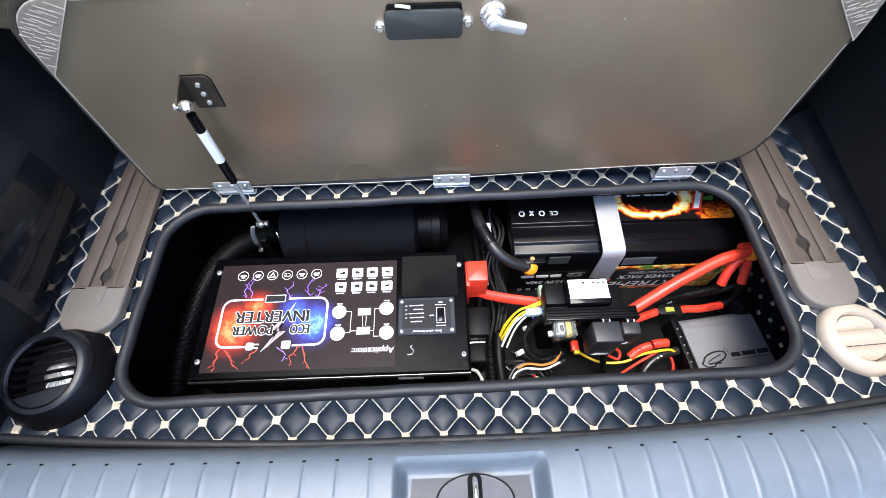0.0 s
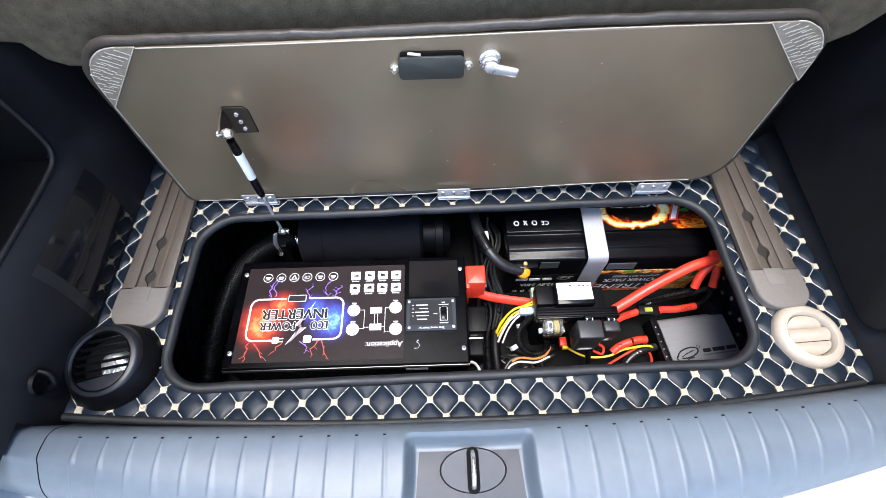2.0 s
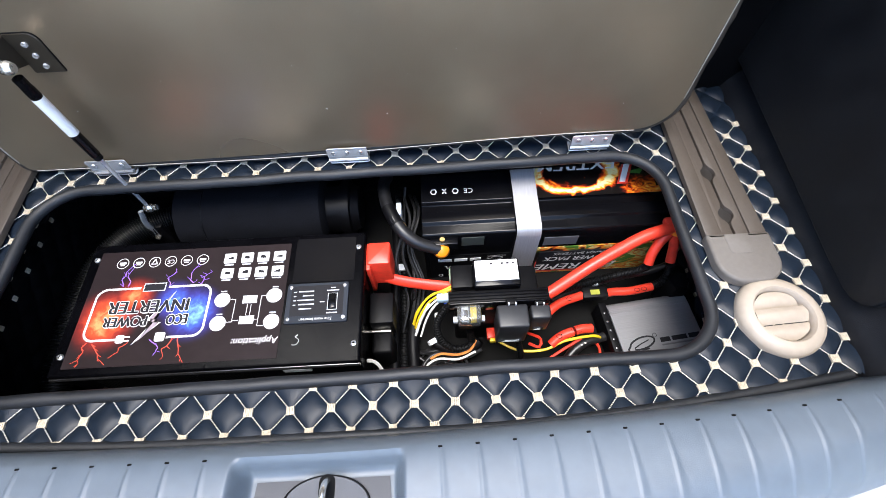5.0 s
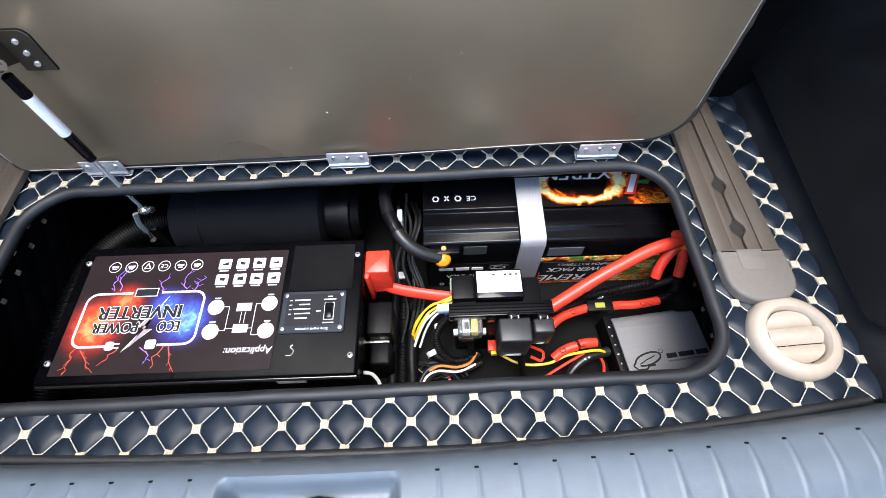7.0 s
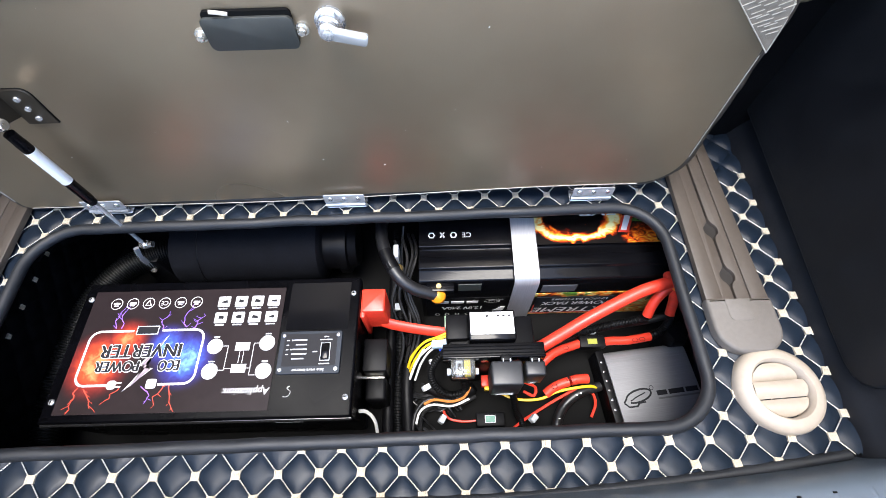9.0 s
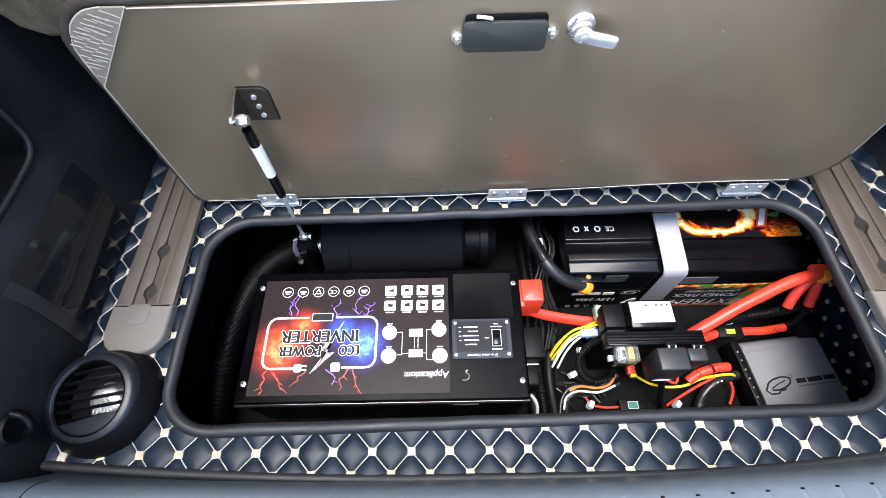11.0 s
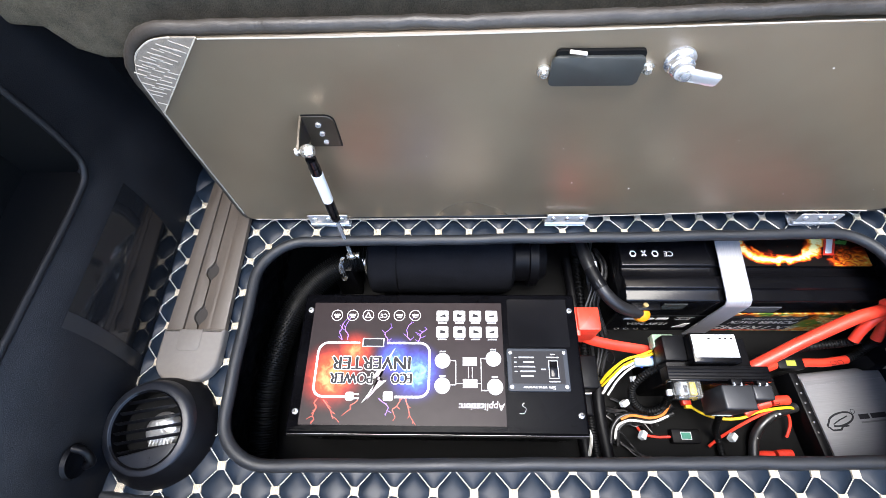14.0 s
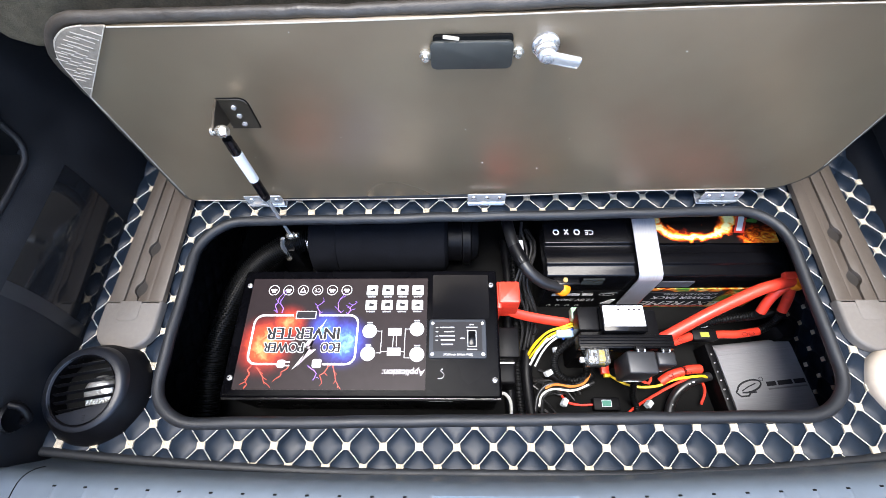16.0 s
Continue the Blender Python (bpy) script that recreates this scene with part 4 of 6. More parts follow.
scratch = part("white_mark", tube([(-0.064, 0.156, IZ + 0.0006), (-0.067, 0.153, IZ + 0.0006), (-0.062, 0.149, IZ + 0.0006), (-0.065, 0.143, IZ + 0.0006), (-0.071, 0.143, IZ + 0.0006)], 0.0007, 6, squash=0.5), white_print, inv, "white scribbled mark")

label = part("label", prism(rounded(-0.357, -0.088, 0.127, 0.293, 0.001, 2), IZ, IZ + 0.0008), glow, inv, "dark printed label with red and blue glow and lightning")
LZ = IZ + 0.0010


def flat(points, z, h=0.0003, bm=None, m=None):
    return prism(points, z, z + h, bm=bm, m=m)


def stroke(points, w, z, bm=None, h=0.0003):
    """A flat line of the given width, mitred at its bends, and closed where it ends at its start."""
    pts = [Vector(p) for p in points]
    closed = len(pts) > 3 and (pts[0] - pts[-1]).length < 1e-6
    if closed:
        pts = pts[:-1]
    n = len(pts)
    fresh = bmesh.new()
    pairs = []
    for k, p in enumerate(pts):
        before = (p - pts[k - 1]).normalized() if closed or k > 0 else (pts[1] - p).normalized()
        after = (pts[(k + 1) % n] - p).normalized() if closed or k < n - 1 else before
        d = before + after
        d = d.normalized() if d.length > 1e-6 else after
        side = Vector((-d.y, d.x)) * (w / 2 / max(0.4, d.dot(after)))
        pairs.append([fresh.verts.new((p.x + s * side.x, p.y + s * side.y, z + h)) for s in (1, -1)])
    for k in range(n if closed else n - 1):
        a, c = pairs[k], pairs[(k + 1) % n]
        fresh.faces.new((a[0], a[1], c[1], c[0]))
    bmesh.ops.recalc_face_normals(fresh, faces=fresh.faces)
    return join(bm, fresh)


def lightning(rng, x, y, dx, dy, n, w):
    bm, p, q = None, (x, y), None
    for k in range(n):
        q = (p[0] + dx + rng.uniform(-0.005, 0.005), p[1] + dy + rng.uniform(-0.0015, 0.0015))
        bm = stroke([p, q], 0.7 * w * (1 - 0.7 * k / n), LZ, bm, 0.00015)
        if rng.random() < 0.55:
            bm = stroke([p, (p[0] + rng.uniform(-0.008, 0.008), p[1] + dy * 0.8)], w * 0.3, LZ, bm, 0.00015)
        p = q
    return bm


rng = random.Random(4)
for x, y, dx, dy, m in ((-0.312, 0.238, 0.001, 0.006, violet_print), (-0.305, 0.238, -0.001, 0.006, violet_print), (-0.248, 0.236, 0.001, 0.005, violet_print), (-0.216, 0.238, -0.001, 0.006, violet_print), (-0.205, 0.236, 0.001, 0.004, violet_print),
                        (-0.335, 0.160, -0.001, -0.005, red_print), (-0.328, 0.158, 0.002, -0.005, red_print), (-0.282, 0.160, -0.001, -0.004, red_print), (-0.226, 0.161, -0.001, -0.005, red_print), (-0.219, 0.162, 0.001, -0.005, red_print), (-0.255, 0.160, 0.001, -0.003, violet_print)):
    part("lightning_bolt", lightning(rng, x, y, dx, dy, 6, 0.0018), m, label)
arc = rounded(-0.343, -0.189, 0.162, 0.234, 0.013, 6)
left_half = [(-0.286, 0.234)] + [p for p in arc[21:28]] + [p for p in arc[0:7]] + [(-0.298, 0.162)]
right_half = [(-0.234, 0.162)] + [p for p in arc[7:14]] + [p for p in arc[14:21]] + [(-0.248, 0.234)]
for half in (left_half, right_half):
    part("cord_line", stroke(half, 0.0030, LZ), white_print, label)
part("cell_icon", flat([(-0.282, 0.229), (-0.253, 0.229), (-0.253, 0.240), (-0.282, 0.240)], LZ), dark_print, label)
part("cell_icon", stroke([(-0.282, 0.229), (-0.253, 0.229), (-0.253, 0.240), (-0.282, 0.240), (-0.282, 0.229)], 0.0012, LZ + 0.0003), pale_clip, label)
part("plug_icon", flat(rounded(-0.299, -0.288, 0.157, 0.168, 0.003, 4), LZ, bm=stroke([(-0.289, 0.165), (-0.281, 0.165)], 0.002, LZ, stroke([(-0.289, 0.160), (-0.281, 0.160)], 0.002, LZ))), white_print, label)
part("socket_icon", flat(rounded(-0.249, -0.236, 0.157, 0.169, 0.0025, 4), LZ), white_print, label)
part("bolt_icon", flat([(-0.236, 0.228), (-0.266, 0.186), (-0.256, 0.186), (-0.277, 0.154), (-0.246, 0.183), (-0.256, 0.184)], LZ + 0.0001), white_print, label)
part("bolt_icon", flat([(-0.239, 0.224), (-0.262, 0.188), (-0.254, 0.187), (-0.270, 0.158), (-0.249, 0.182), (-0.259, 0.184)], LZ + 0.0005), mat("bolt_fill", (0.30, 0.24, 0.28), 0.4), label)


def headline(text, x, y, size, width):
    m = Matrix.Translation((x, y, LZ + 0.0009)) @ pose(0, 0, 0, 0, 0, 180)
    for k, (dx, dy) in enumerate(((0.0013, 0), (-0.0013, 0), (0, 0.0013), (0, -0.0013), (0.0009, 0.0009), (-0.0009, -0.0009), (0.0009, -0.0009), (-0.0009, 0.0009))):
        writing("lettering_outline", text, size, white_print, Matrix.Translation((dx, dy, 0.00003 * k)) @ m, label, width=width, shear=0.0)
    for dx in (-0.0008, 0.0, 0.0008):
        writing("lettering", text, size, dark_print, Matrix.Translation((dx, 0, 0.0004 + dx * 0.1)) @ m, label, width=width)


headline("INVERTER", -0.2675, 0.2070, 0.0250, 0.98)
headline("ECO", -0.2255, 0.1865, 0.0195, 0.72)
headline("POWER", -0.2930, 0.1865, 0.0195, 0.86)
writing("lettering", "Application:", 0.0125, white_print, Matrix.Translation((-0.119, 0.151, LZ)) @ pose(0, 0, 0, 0, 0, 180), label, shear=0.15)
for k in range(6):
    x, y = -0.323 + k * 0.0224, 0.274
    part("approval_mark", stroke([(x + 0.0078 * math.cos(i * math.pi / 10), y + 0.0078 * math.sin(i * math.pi / 10)) for i in range(21)], 0.0009, LZ), white_print, label)
    if k == 3:
        writing("lettering", "CE", 0.0085, white_print, Matrix.Translation((x, y, LZ)) @ pose(0, 0, 0, 0, 0, 180), label)
    elif k == 2:
        part("approval_mark", stroke([(x - 0.004, y - 0.003), (x + 0.004, y - 0.003), (x, y + 0.0045), (x - 0.004, y - 0.003)], 0.0013, LZ), white_print, label)
    else:
        part("approval_mark", flat(rounded(x - 0.0045, x + 0.0045, y - 0.001, y + 0.002, 0.0005, 2), LZ, bm=flat(rounded(x - 0.003, x + 0.003, y - 0.0035, y - 0.002, 0.0005, 2), LZ)), white_print, label)
for x in (-0.172, -0.148, -0.1255, -0.1025):
    for y in (0.2735, 0.250):
        part("icon_tile", flat(rounded(x - 0.0083, x + 0.0083, y - 0.0078, y + 0.0078, 0.0015, 3), LZ), white_print, label)
        part("icon_glyph", flat([(x - rng.uniform(0.002, 0.0055), y - 0.0015), (x + rng.uniform(0.002, 0.0055), y - 0.002), (x + 0.004, y + rng.uniform(0.0, 0.004)), (x - 0.003, y + rng.uniform(0.0, 0.004))], LZ + 0.0003), dark_print, label)
        part("caption_bar", flat([(x - 0.006, y - 0.0112), (x + 0.006, y - 0.0112), (x + 0.006, y - 0.0095), (x - 0.006, y - 0.0095)], LZ), pale_clip, label)
for x, y in ((-0.171, 0.210), (-0.102, 0.213), (-0.171, 0.177), (-0.101, 0.176)):
    part("appliance_disc", lathe([(0.0, 0.0003), (0.0104, 0.0003), (0.0104, 0.0)], 28, m=pose(x, y, LZ)), white_print, label)
    part("caption_bar", flat([(x - 0.004, y + 0.0118), (x + 0.004, y + 0.0118), (x + 0.004, y + 0.0134), (x - 0.004, y + 0.0134)], LZ), pale_clip, label)
for x, y in ((-0.134, 0.209), (-0.134, 0.180)):
    part("unit_tile", flat([(x - 0.0095, y - 0.0055), (x + 0.0095, y - 0.0055), (x + 0.0095, y + 0.0055), (x - 0.0095, y + 0.0055)], LZ), white_print, label)
lines = stroke([(-0.160, 0.210), (-0.153, 0.210), (-0.153, 0.178), (-0.160, 0.178)], 0.0008, LZ)
lines = stroke([(-0.153, 0.180), (-0.144, 0.180)], 0.0008, LZ, lines)
lines = stroke([(-0.112, 0.213), (-0.119, 0.213), (-0.119, 0.171), (-0.111, 0.171)], 0.0008, LZ, lines)
lines = stroke([(-0.124, 0.180), (-0.119, 0.180)], 0.0008, LZ, lines)
lines = stroke([(-0.136, 0.202), (-0.136, 0.187)], 0.0008, LZ, lines)
lines = stroke([(-0.131, 0.202), (-0.131, 0.187)], 0.0008, LZ, lines)
part("connecting_lines", lines, white_print, label)

# switch panel on the inverter
GX0, GX1, GY0, GY1 = -0.084, -0.002, 0.170, 0.227
panel = part("switch_panel", prism(rounded(GX0, GX1, GY0, GY1, 0.003, 4), IZ, IZ + 0.0035, 0.0007, 1), gauge_mat, inv, "grey-blue remote switch panel")
PZ = IZ + 0.0036
part("inlay", flat(rounded(GX0 + 0.006, GX1 - 0.006, GY0 + 0.010, GY1 - 0.004, 0.001, 2), PZ - 0.0002), dark_print, panel)
for x in (GX0 + 0.005, GX1 - 0.005):
    for y in (GY0 + 0.006, GY1 - 0.006):
        part("screw", lathe([(0.0028, 0.0), (0.0024, 0.0012), (0.0, 0.0015)], 12, m=pose(x, y, PZ)), zinc, panel)
rocker = part("rocker_switch", box(-0.0275, -0.0175, 0.188, 0.209, PZ, PZ + 0.004, 0.0012, 2), black_gloss, panel)
part("rocker_ring", stroke([(-0.0285, 0.187), (-0.0165, 0.187), (-0.0165, 0.210), (-0.0285, 0.210), (-0.0285, 0.187)], 0.0008, PZ), pale_clip, panel)
for k, (w, dx) in enumerate(((0.016, 0), (0.020, 0.001), (0.022, 0), (0.014, 0.003), (0.020, 0))):
    x, y = -0.058 + dx, 0.189 + k * 0.0062
    part("print_bar", flat([(x - w / 2, y), (x + w / 2, y), (x + w / 2, y + 0.0016), (x - w / 2, y + 0.0016)], PZ), pale_clip, panel)
    if k:
        part("print_bar", flat([(-0.0745, y), (-0.071, y), (-0.071, y + 0.001), (-0.0745, y + 0.001)], PZ), pale_clip, panel)
for x, y, w in ((-0.0225, 0.182, 0.014), (-0.0225, 0.214, 0.016), (-0.0225, 0.218, 0.006), (-0.036, 0.198, 0.006)):
    part("print_bar", flat([(x - w / 2, y), (x + w / 2, y), (x + w / 2, y + 0.0014), (x - w / 2, y + 0.0014)], PZ), pale_clip, panel)
writing("lettering", "Sine wave inverter", 0.0056, white_print, Matrix.Translation((-0.043, 0.175, PZ)) @ pose(0, 0, 0, 0, 0, 180), panel)
place(inv, -0.18, 0.21, WELL)

# red terminal boot and cable on the inverter's side
boot = thing("terminal_boot", "bright red plastic terminal boot on the inverter", "terminal cover")
part("hood", prism(rounded(0.0195, 0.052, 0.255, 0.290, 0.003, 3), -0.118, -0.056, 0.003, 2), red_rubber, boot)
part("skirt", box(0.0175, 0.024, 0.248, 0.291, -0.132, -0.060, 0.002), red_rubber, boot)
place(boot, 0.035, 0.272, -0.118)
cable = thing("battery_cable", "flat red insulated battery cable from the inverter", "cable")
part("sheath", tube([(0.036, 0.262, -0.108), (0.057, 0.256, -0.114), (0.094, 0.250, -0.120), (0.150, 0.243, -0.125), (0.180, 0.240, -0.130)], 0.0085, 10, squash=0.55), red_rubber, cable)
place(cable, 0.09, 0.25, -0.12)
breaker = thing("circuit_breaker", "black circuit breaker block with a chrome bar", "circuit breaker")
part("body", box(0.0175, 0.052, 0.184, 0.231, -0.150, -0.100, 0.003), black_matt, breaker)
part("chrome_bar", box(0.010, 0.046, 0.1795, 0.183, -0.128, -0.124, 0.001), steel, breaker)
part("lower_block", box(0.0175, 0.048, 0.150, 0.184, WELL, -0.130, 0.005, 3), black_matt, breaker)
place(breaker, 0.035, 0.2, WELL)

# ---- battery ----
batt = thing("battery", "glossy black lithium battery with flame labels", "battery")
BX0, BX1 = 0.098, 0.474
PROF = [(0.302, WELL), (0.302, -0.070), (0.3045, -0.0670), (0.319, -0.0655), (0.322, -0.0610), (0.340, -0.0610), (0.3425, -0.0670), (0.3555, -0.0670), (0.3580, -0.0605), (0.474, -0.0605), (0.474, WELL)]
bm = prism([(y, z) for y, z in PROF], BX0, BX1, m=Matrix(((0, 0, 1, 0), (1, 0, 0, 0), (0, 1, 0, 0), (0, 0, 0, 1))))
bmesh.ops.recalc_face_normals(bm, faces=bm.faces)
bmesh.ops.bevel(bm, geom=[e for e in bm.edges if e.calc_face_angle(0) > 0.3], offset=0.0012, segments=2, profile=0.5, affect="EDGES")
part("case", bm, black_gloss, batt)
part("top_flame_label", prism(rounded(0.276, 0.466, 0.356, 0.470, 0.002, 3), -0.0605, -0.0598), flame_top, batt, "printed flame ring label")
part("front_flame_label", box(0.276, 0.472, 0.3012, 0.3025, -0.2045, -0.118, 0), flame_front, batt, "printed flame label")
part("front_print_field", box(0.105, 0.274, 0.3014, 0.3025, -0.2045, -0.128, 0), black_matt, batt)


def on_front(x, z, y=0.3008):
    return Matrix.Translation((x, y, z)) @ pose(0, 0, 0, 90, 0, 0) @ pose(0, 0, 0, 0, 0, 180)


part("print_band", box(0.279, 0.398, 0.3004, 0.3014, -0.1985, -0.1655, 0), red_logo, batt, "dark red band behind the lettering")
part("print_band", box(0.281, 0.402, 0.3002, 0.3016, -0.1945, -0.1320, 0), dark_print, batt, "black band behind the lettering")
for dx in (-0.0005, 0.0, 0.0005):
    writing("lettering", "12.8V 240A", 0.0165, white_print, on_front(0.164 + dx, -0.1665, 0.3006 + dx * 0.1), batt, shear=0.1, width=0.86)
    writing("lettering", "POWER PACK", 0.0180, white_print, on_front(0.346 + dx, -0.1545, 0.2998 + dx * 0.1), batt, shear=0.25, width=0.95)
    writing("lettering", "EXTREME", 0.0290, white_print, on_front(0.350 + dx, -0.1815, 0.2996 + dx * 0.1), batt, shear=0.3, width=1.12)
    writing("lettering", "EXTREME", 0.0300, white_print, Matrix.Translation((0.340 + dx, 0.4155, -0.0585 + dx * 0.1)) @ pose(0, 0, 0, 0, 0, 180), batt, shear=0.3, width=1.12)
writing("lettering", "LiFePO4 BATTERIES", 0.0105, white_print, on_front(0.350, -0.1385, 0.2998), batt, shear=0.15, width=1.0)
for x0, x1 in ((0.119, 0.141), (0.145, 0.166), (0.170, 0.188)):
    part("print_bar", box(x0, x1, 0.3006, 0.3016, -0.1475, -0.1395, 0), white_print, batt)
curl = [(0.014 * math.cos(radians(a)) * (1 - a / 700), 0.0055 * math.sin(radians(a)) * (1 - a / 900)) for a in range(0, 400, 20)]
part("logo_shape", stroke(curl, 0.0018, 0, bm=stroke([(-0.016, -0.006), (-0.004, -0.0075), (0.013, -0.0050)], 0.0016, 0)), white_print, batt).matrix_local = on_front(0.212, -0.1405, 0.3008)
part("pennant", prism([(-0.010, -0.010), (0.008, -0.010), (0.011, 0.010), (0.004, 0.010)], 0, 0.0006, m=Matrix.Translation((0.222, 0.3012, -0.176)) @ pose(0, 0, 0, 90, 0, 0)), white_print, batt)
for x in (0.122, 0.138, 0.155, 0.172):
    part("print_mark", stroke([(x + 0.0036 * math.cos(i * math.pi / 3), 0.0042 * math.sin(i * math.pi / 3)) for i in range(7)], 0.0016, 0), white_print, batt).matrix_local = Matrix.Translation((0, 0.3006, -0.1935)) @ pose(0, 0, 0, 90, 0, 0)
for k, x in enumerate((0.1175, 0.134, 0.151)):
    mark = stroke([(x + 0.0045 * math.cos(i * math.pi / 3 + k * 0.5), 0.377 + 0.0048 * math.sin(i * math.pi / 3 + k * 0.5)) for i in range(7)], 0.0018, -0.0604) if k != 1 else stroke([(x - 0.003, 0.373), (x + 0.003, 0.382)], 0.0022, -0.0604, stroke([(x + 0.003, 0.373), (x - 0.003, 0.382)], 0.0022, -0.0604))
    part("print_mark", mark, white_print, batt)
writing("lettering", "CE", 0.012, white_print, Matrix.Translation((0.171, 0.377, -0.0600)) @ pose(0, 0, 0, 0, 0, 180), batt)
# the slanted logo stroke on the top label
part("logo_shape", flat([(0.400, 0.374), (0.416, 0.374), (0.446, 0.440), (0.428, 0.440)], -0.0598, 0.0006), red_logo, batt)
part("logo_shape", flat([(0.404, 0.377), (0.413, 0.377), (0.441, 0.438), (0.431, 0.438)], -0.0592, 0.0006), white_print, batt)
part("logo_shape", flat([(0.416, 0.395), (0.450, 0.404), (0.440, 0.392)], -0.0598, 0.0006), mat("green_leaf_print", (0.08, 0.26, 0.05), 0.4), batt)
part("clear_label", box(0.282, 0.334, 0.3008, 0.3018, -0.110, -0.088, 0), mat("grey_window", (0.10, 0.10, 0.11), 0.2), batt)
part("clear_label", box(0.156, 0.190, 0.3008, 0.3018, -0.098, -0.076, 0), mat("dim_window", (0.05, 0.055, 0.05), 0.2), batt)
term = part("terminal_pad", box(0.108, 0.150, 0.292, 0.304, -0.096, -0.076, 0.0015), black_gloss, batt)
part("stud", lathe([(0.0, 0.0), (0.0055, 0.0), (0.0055, 0.004), (0.0038, 0.004), (0.0038, 0.012), (0.0, 0.012)], 12, m=pose(0.127, 0.2985, -0.084)), mat("brass", (0.75, 0.55, 0.25), 0.3, metal=1.0), term)
part("terminal_cap", lathe([(0.0, 0.011), (0.006, 0.010), (0.0115, 0.005), (0.0125, -0.004), (0.009, -0.008), (0.0045, -0.020), (0.0, -0.021)], 20, m=Matrix.Translation((0.125, 0.291, -0.090)) @ pose(0, 0, 0, 20, 0, 0)), orange_rubber, batt, "orange-yellow rubber terminal cap")
strap = thing("battery_strap", "brushed aluminium strap over the battery", "strap")
line = [(0.485, -0.046), (0.43, -0.046), (0.389, -0.047), (0.345, -0.0525), (0.312, -0.0565), (0.302, -0.0585), (0.2975, -0.064), (0.2965, -0.072), (0.2965, -0.14), (0.2965, WELL)]
bm = bmesh.new()
rows = []
for y, z in line:
    rows.append([bm.verts.new((x, y, z)) for x in (0.2365, 0.2375, 0.2715, 0.2725)])
for a, c in zip(rows, rows[1:]):
    for k in range(3):
        bm.faces.new((a[k], a[k + 1], c[k + 1], c[k]))
bm.normal_update()
bmesh.ops.solidify(bm, geom=bm.faces[:], thickness=0.0022)
bmesh.ops.recalc_face_normals(bm, faces=bm.faces)
part("band", bm, strap_metal, strap)
place(strap, 0.254, 0.3, WELL)

# positive side
part("terminal_cap", lathe([(0.0, 0.012), (0.008, 0.011), (0.013, 0.004), (0.013, -0.010), (0.008, -0.016), (0.0, -0.018)], 20, m=Matrix.Translation((0.466, 0.288, -0.058)) @ pose(0, 0, 0, 30, 10, 0)), orange_rubber, batt, "orange rubber terminal cap")
part("terminal_tab", box(0.445, 0.478, 0.288, 0.300, -0.056, -0.044, 0.003, 2), red_rubber, batt, "red terminal tab")
place(batt, 0.286, 0.39, WELL)


def cord(name, label, cat, pts, r, material, part_name="sheath", **kw):
    t = thing(name, label, cat)
    part(part_name, tube(pts, r, **kw), material, t)
    return t, lambda: place(t, *pts[0])


c, done = cord("battery_cable", "thick bright red battery cable to the positive terminal", "cable", [(0.245, 0.205, -0.120), (0.268, 0.213, -0.108), (0.296, 0.226, -0.098), (0.338, 0.246, -0.082), (0.378, 0.263, -0.070), (0.417, 0.278, -0.060), (0.460, 0.288, -0.054)], 0.0088, red_rubber, n=14)
done()
for pts in ([(0.456, 0.284, -0.064), (0.444, 0.276, -0.076), (0.436, 0.266, -0.090), (0.432, 0.256, -0.104)], [(0.464, 0.283, -0.066), (0.467, 0.272, -0.085), (0.466, 0.258, -0.105)]):
    c, done = cord("heat_shrink_boot", "red heat-shrink boot on a black cable", "cable", pts, 0.0072, red_rubber, n=12)
    done()
for pts, r in (([(0.262, 0.222, -0.128), (0.284, 0.229, -0.130), (0.336, 0.244, -0.138), (0.390, 0.255, -0.138), (0.425, 0.257, -0.126), (0.433, 0.255, -0.108)], 0.0062), ([(0.448, 0.239, -0.150), (0.468, 0.247, -0.148), (0.474, 0.255, -0.130), (0.467, 0.256, -0.108)], 0.0062)):
    c, done = cord("corrugated_conduit", "black corrugated cable conduit to the terminal", "conduit", pts, r, hose_mat, ribs=0.0042, n=12)
    done()
c, done = cord("negative_cable", "thick black negative battery cable", "cable", [(0.042, 0.430, -0.085), (0.040, 0.396, -0.062), (0.047, 0.354, -0.056), (0.065, 0.316, -0.062), (0.089, 0.297, -0.074), (0.122, 0.291, -0.088)], 0.0095, black_wire, n=14)
part("tape_wrap", tube([(0.048, 0.350, -0.0565), (0.054, 0.336, -0.058), (0.062, 0.321, -0.061)], 0.0102, 14), black_matt, c)
done()
# fused red line
fuse = thing("inline_fuse", "black inline fuse holder with red heat-shrink leads", "fuse")
part("body", box(0.338, 0.377, 0.222, 0.240, -0.155, -0.140, 0.002), black_matt, fuse)
part("window", box(0.350, 0.364, 0.2265, 0.2345, -0.1405, -0.1395, 0), mat("yellow_fuse_window", (0.32, 0.33, 0.05), 0.3), fuse)
part("lead", tube([(0.266, 0.188, -0.150), (0.281, 0.203, -0.144), (0.301, 0.217, -0.144), (0.338, 0.230, -0.148)], 0.0068, 12), red_rubber, fuse)
part("lead", tube([(0.376, 0.232, -0.150), (0.390, 0.234, -0.151), (0.414, 0.234, -0.151), (0.450, 0.239, -0.150)], 0.0066, 12), red_rubber, fuse)
part("clip", box(0.358, 0.366, 0.244, 0.252, -0.15, -0.140, 0.001), pale_clip, fuse)
place(fuse, 0.357, 0.231, -0.155)

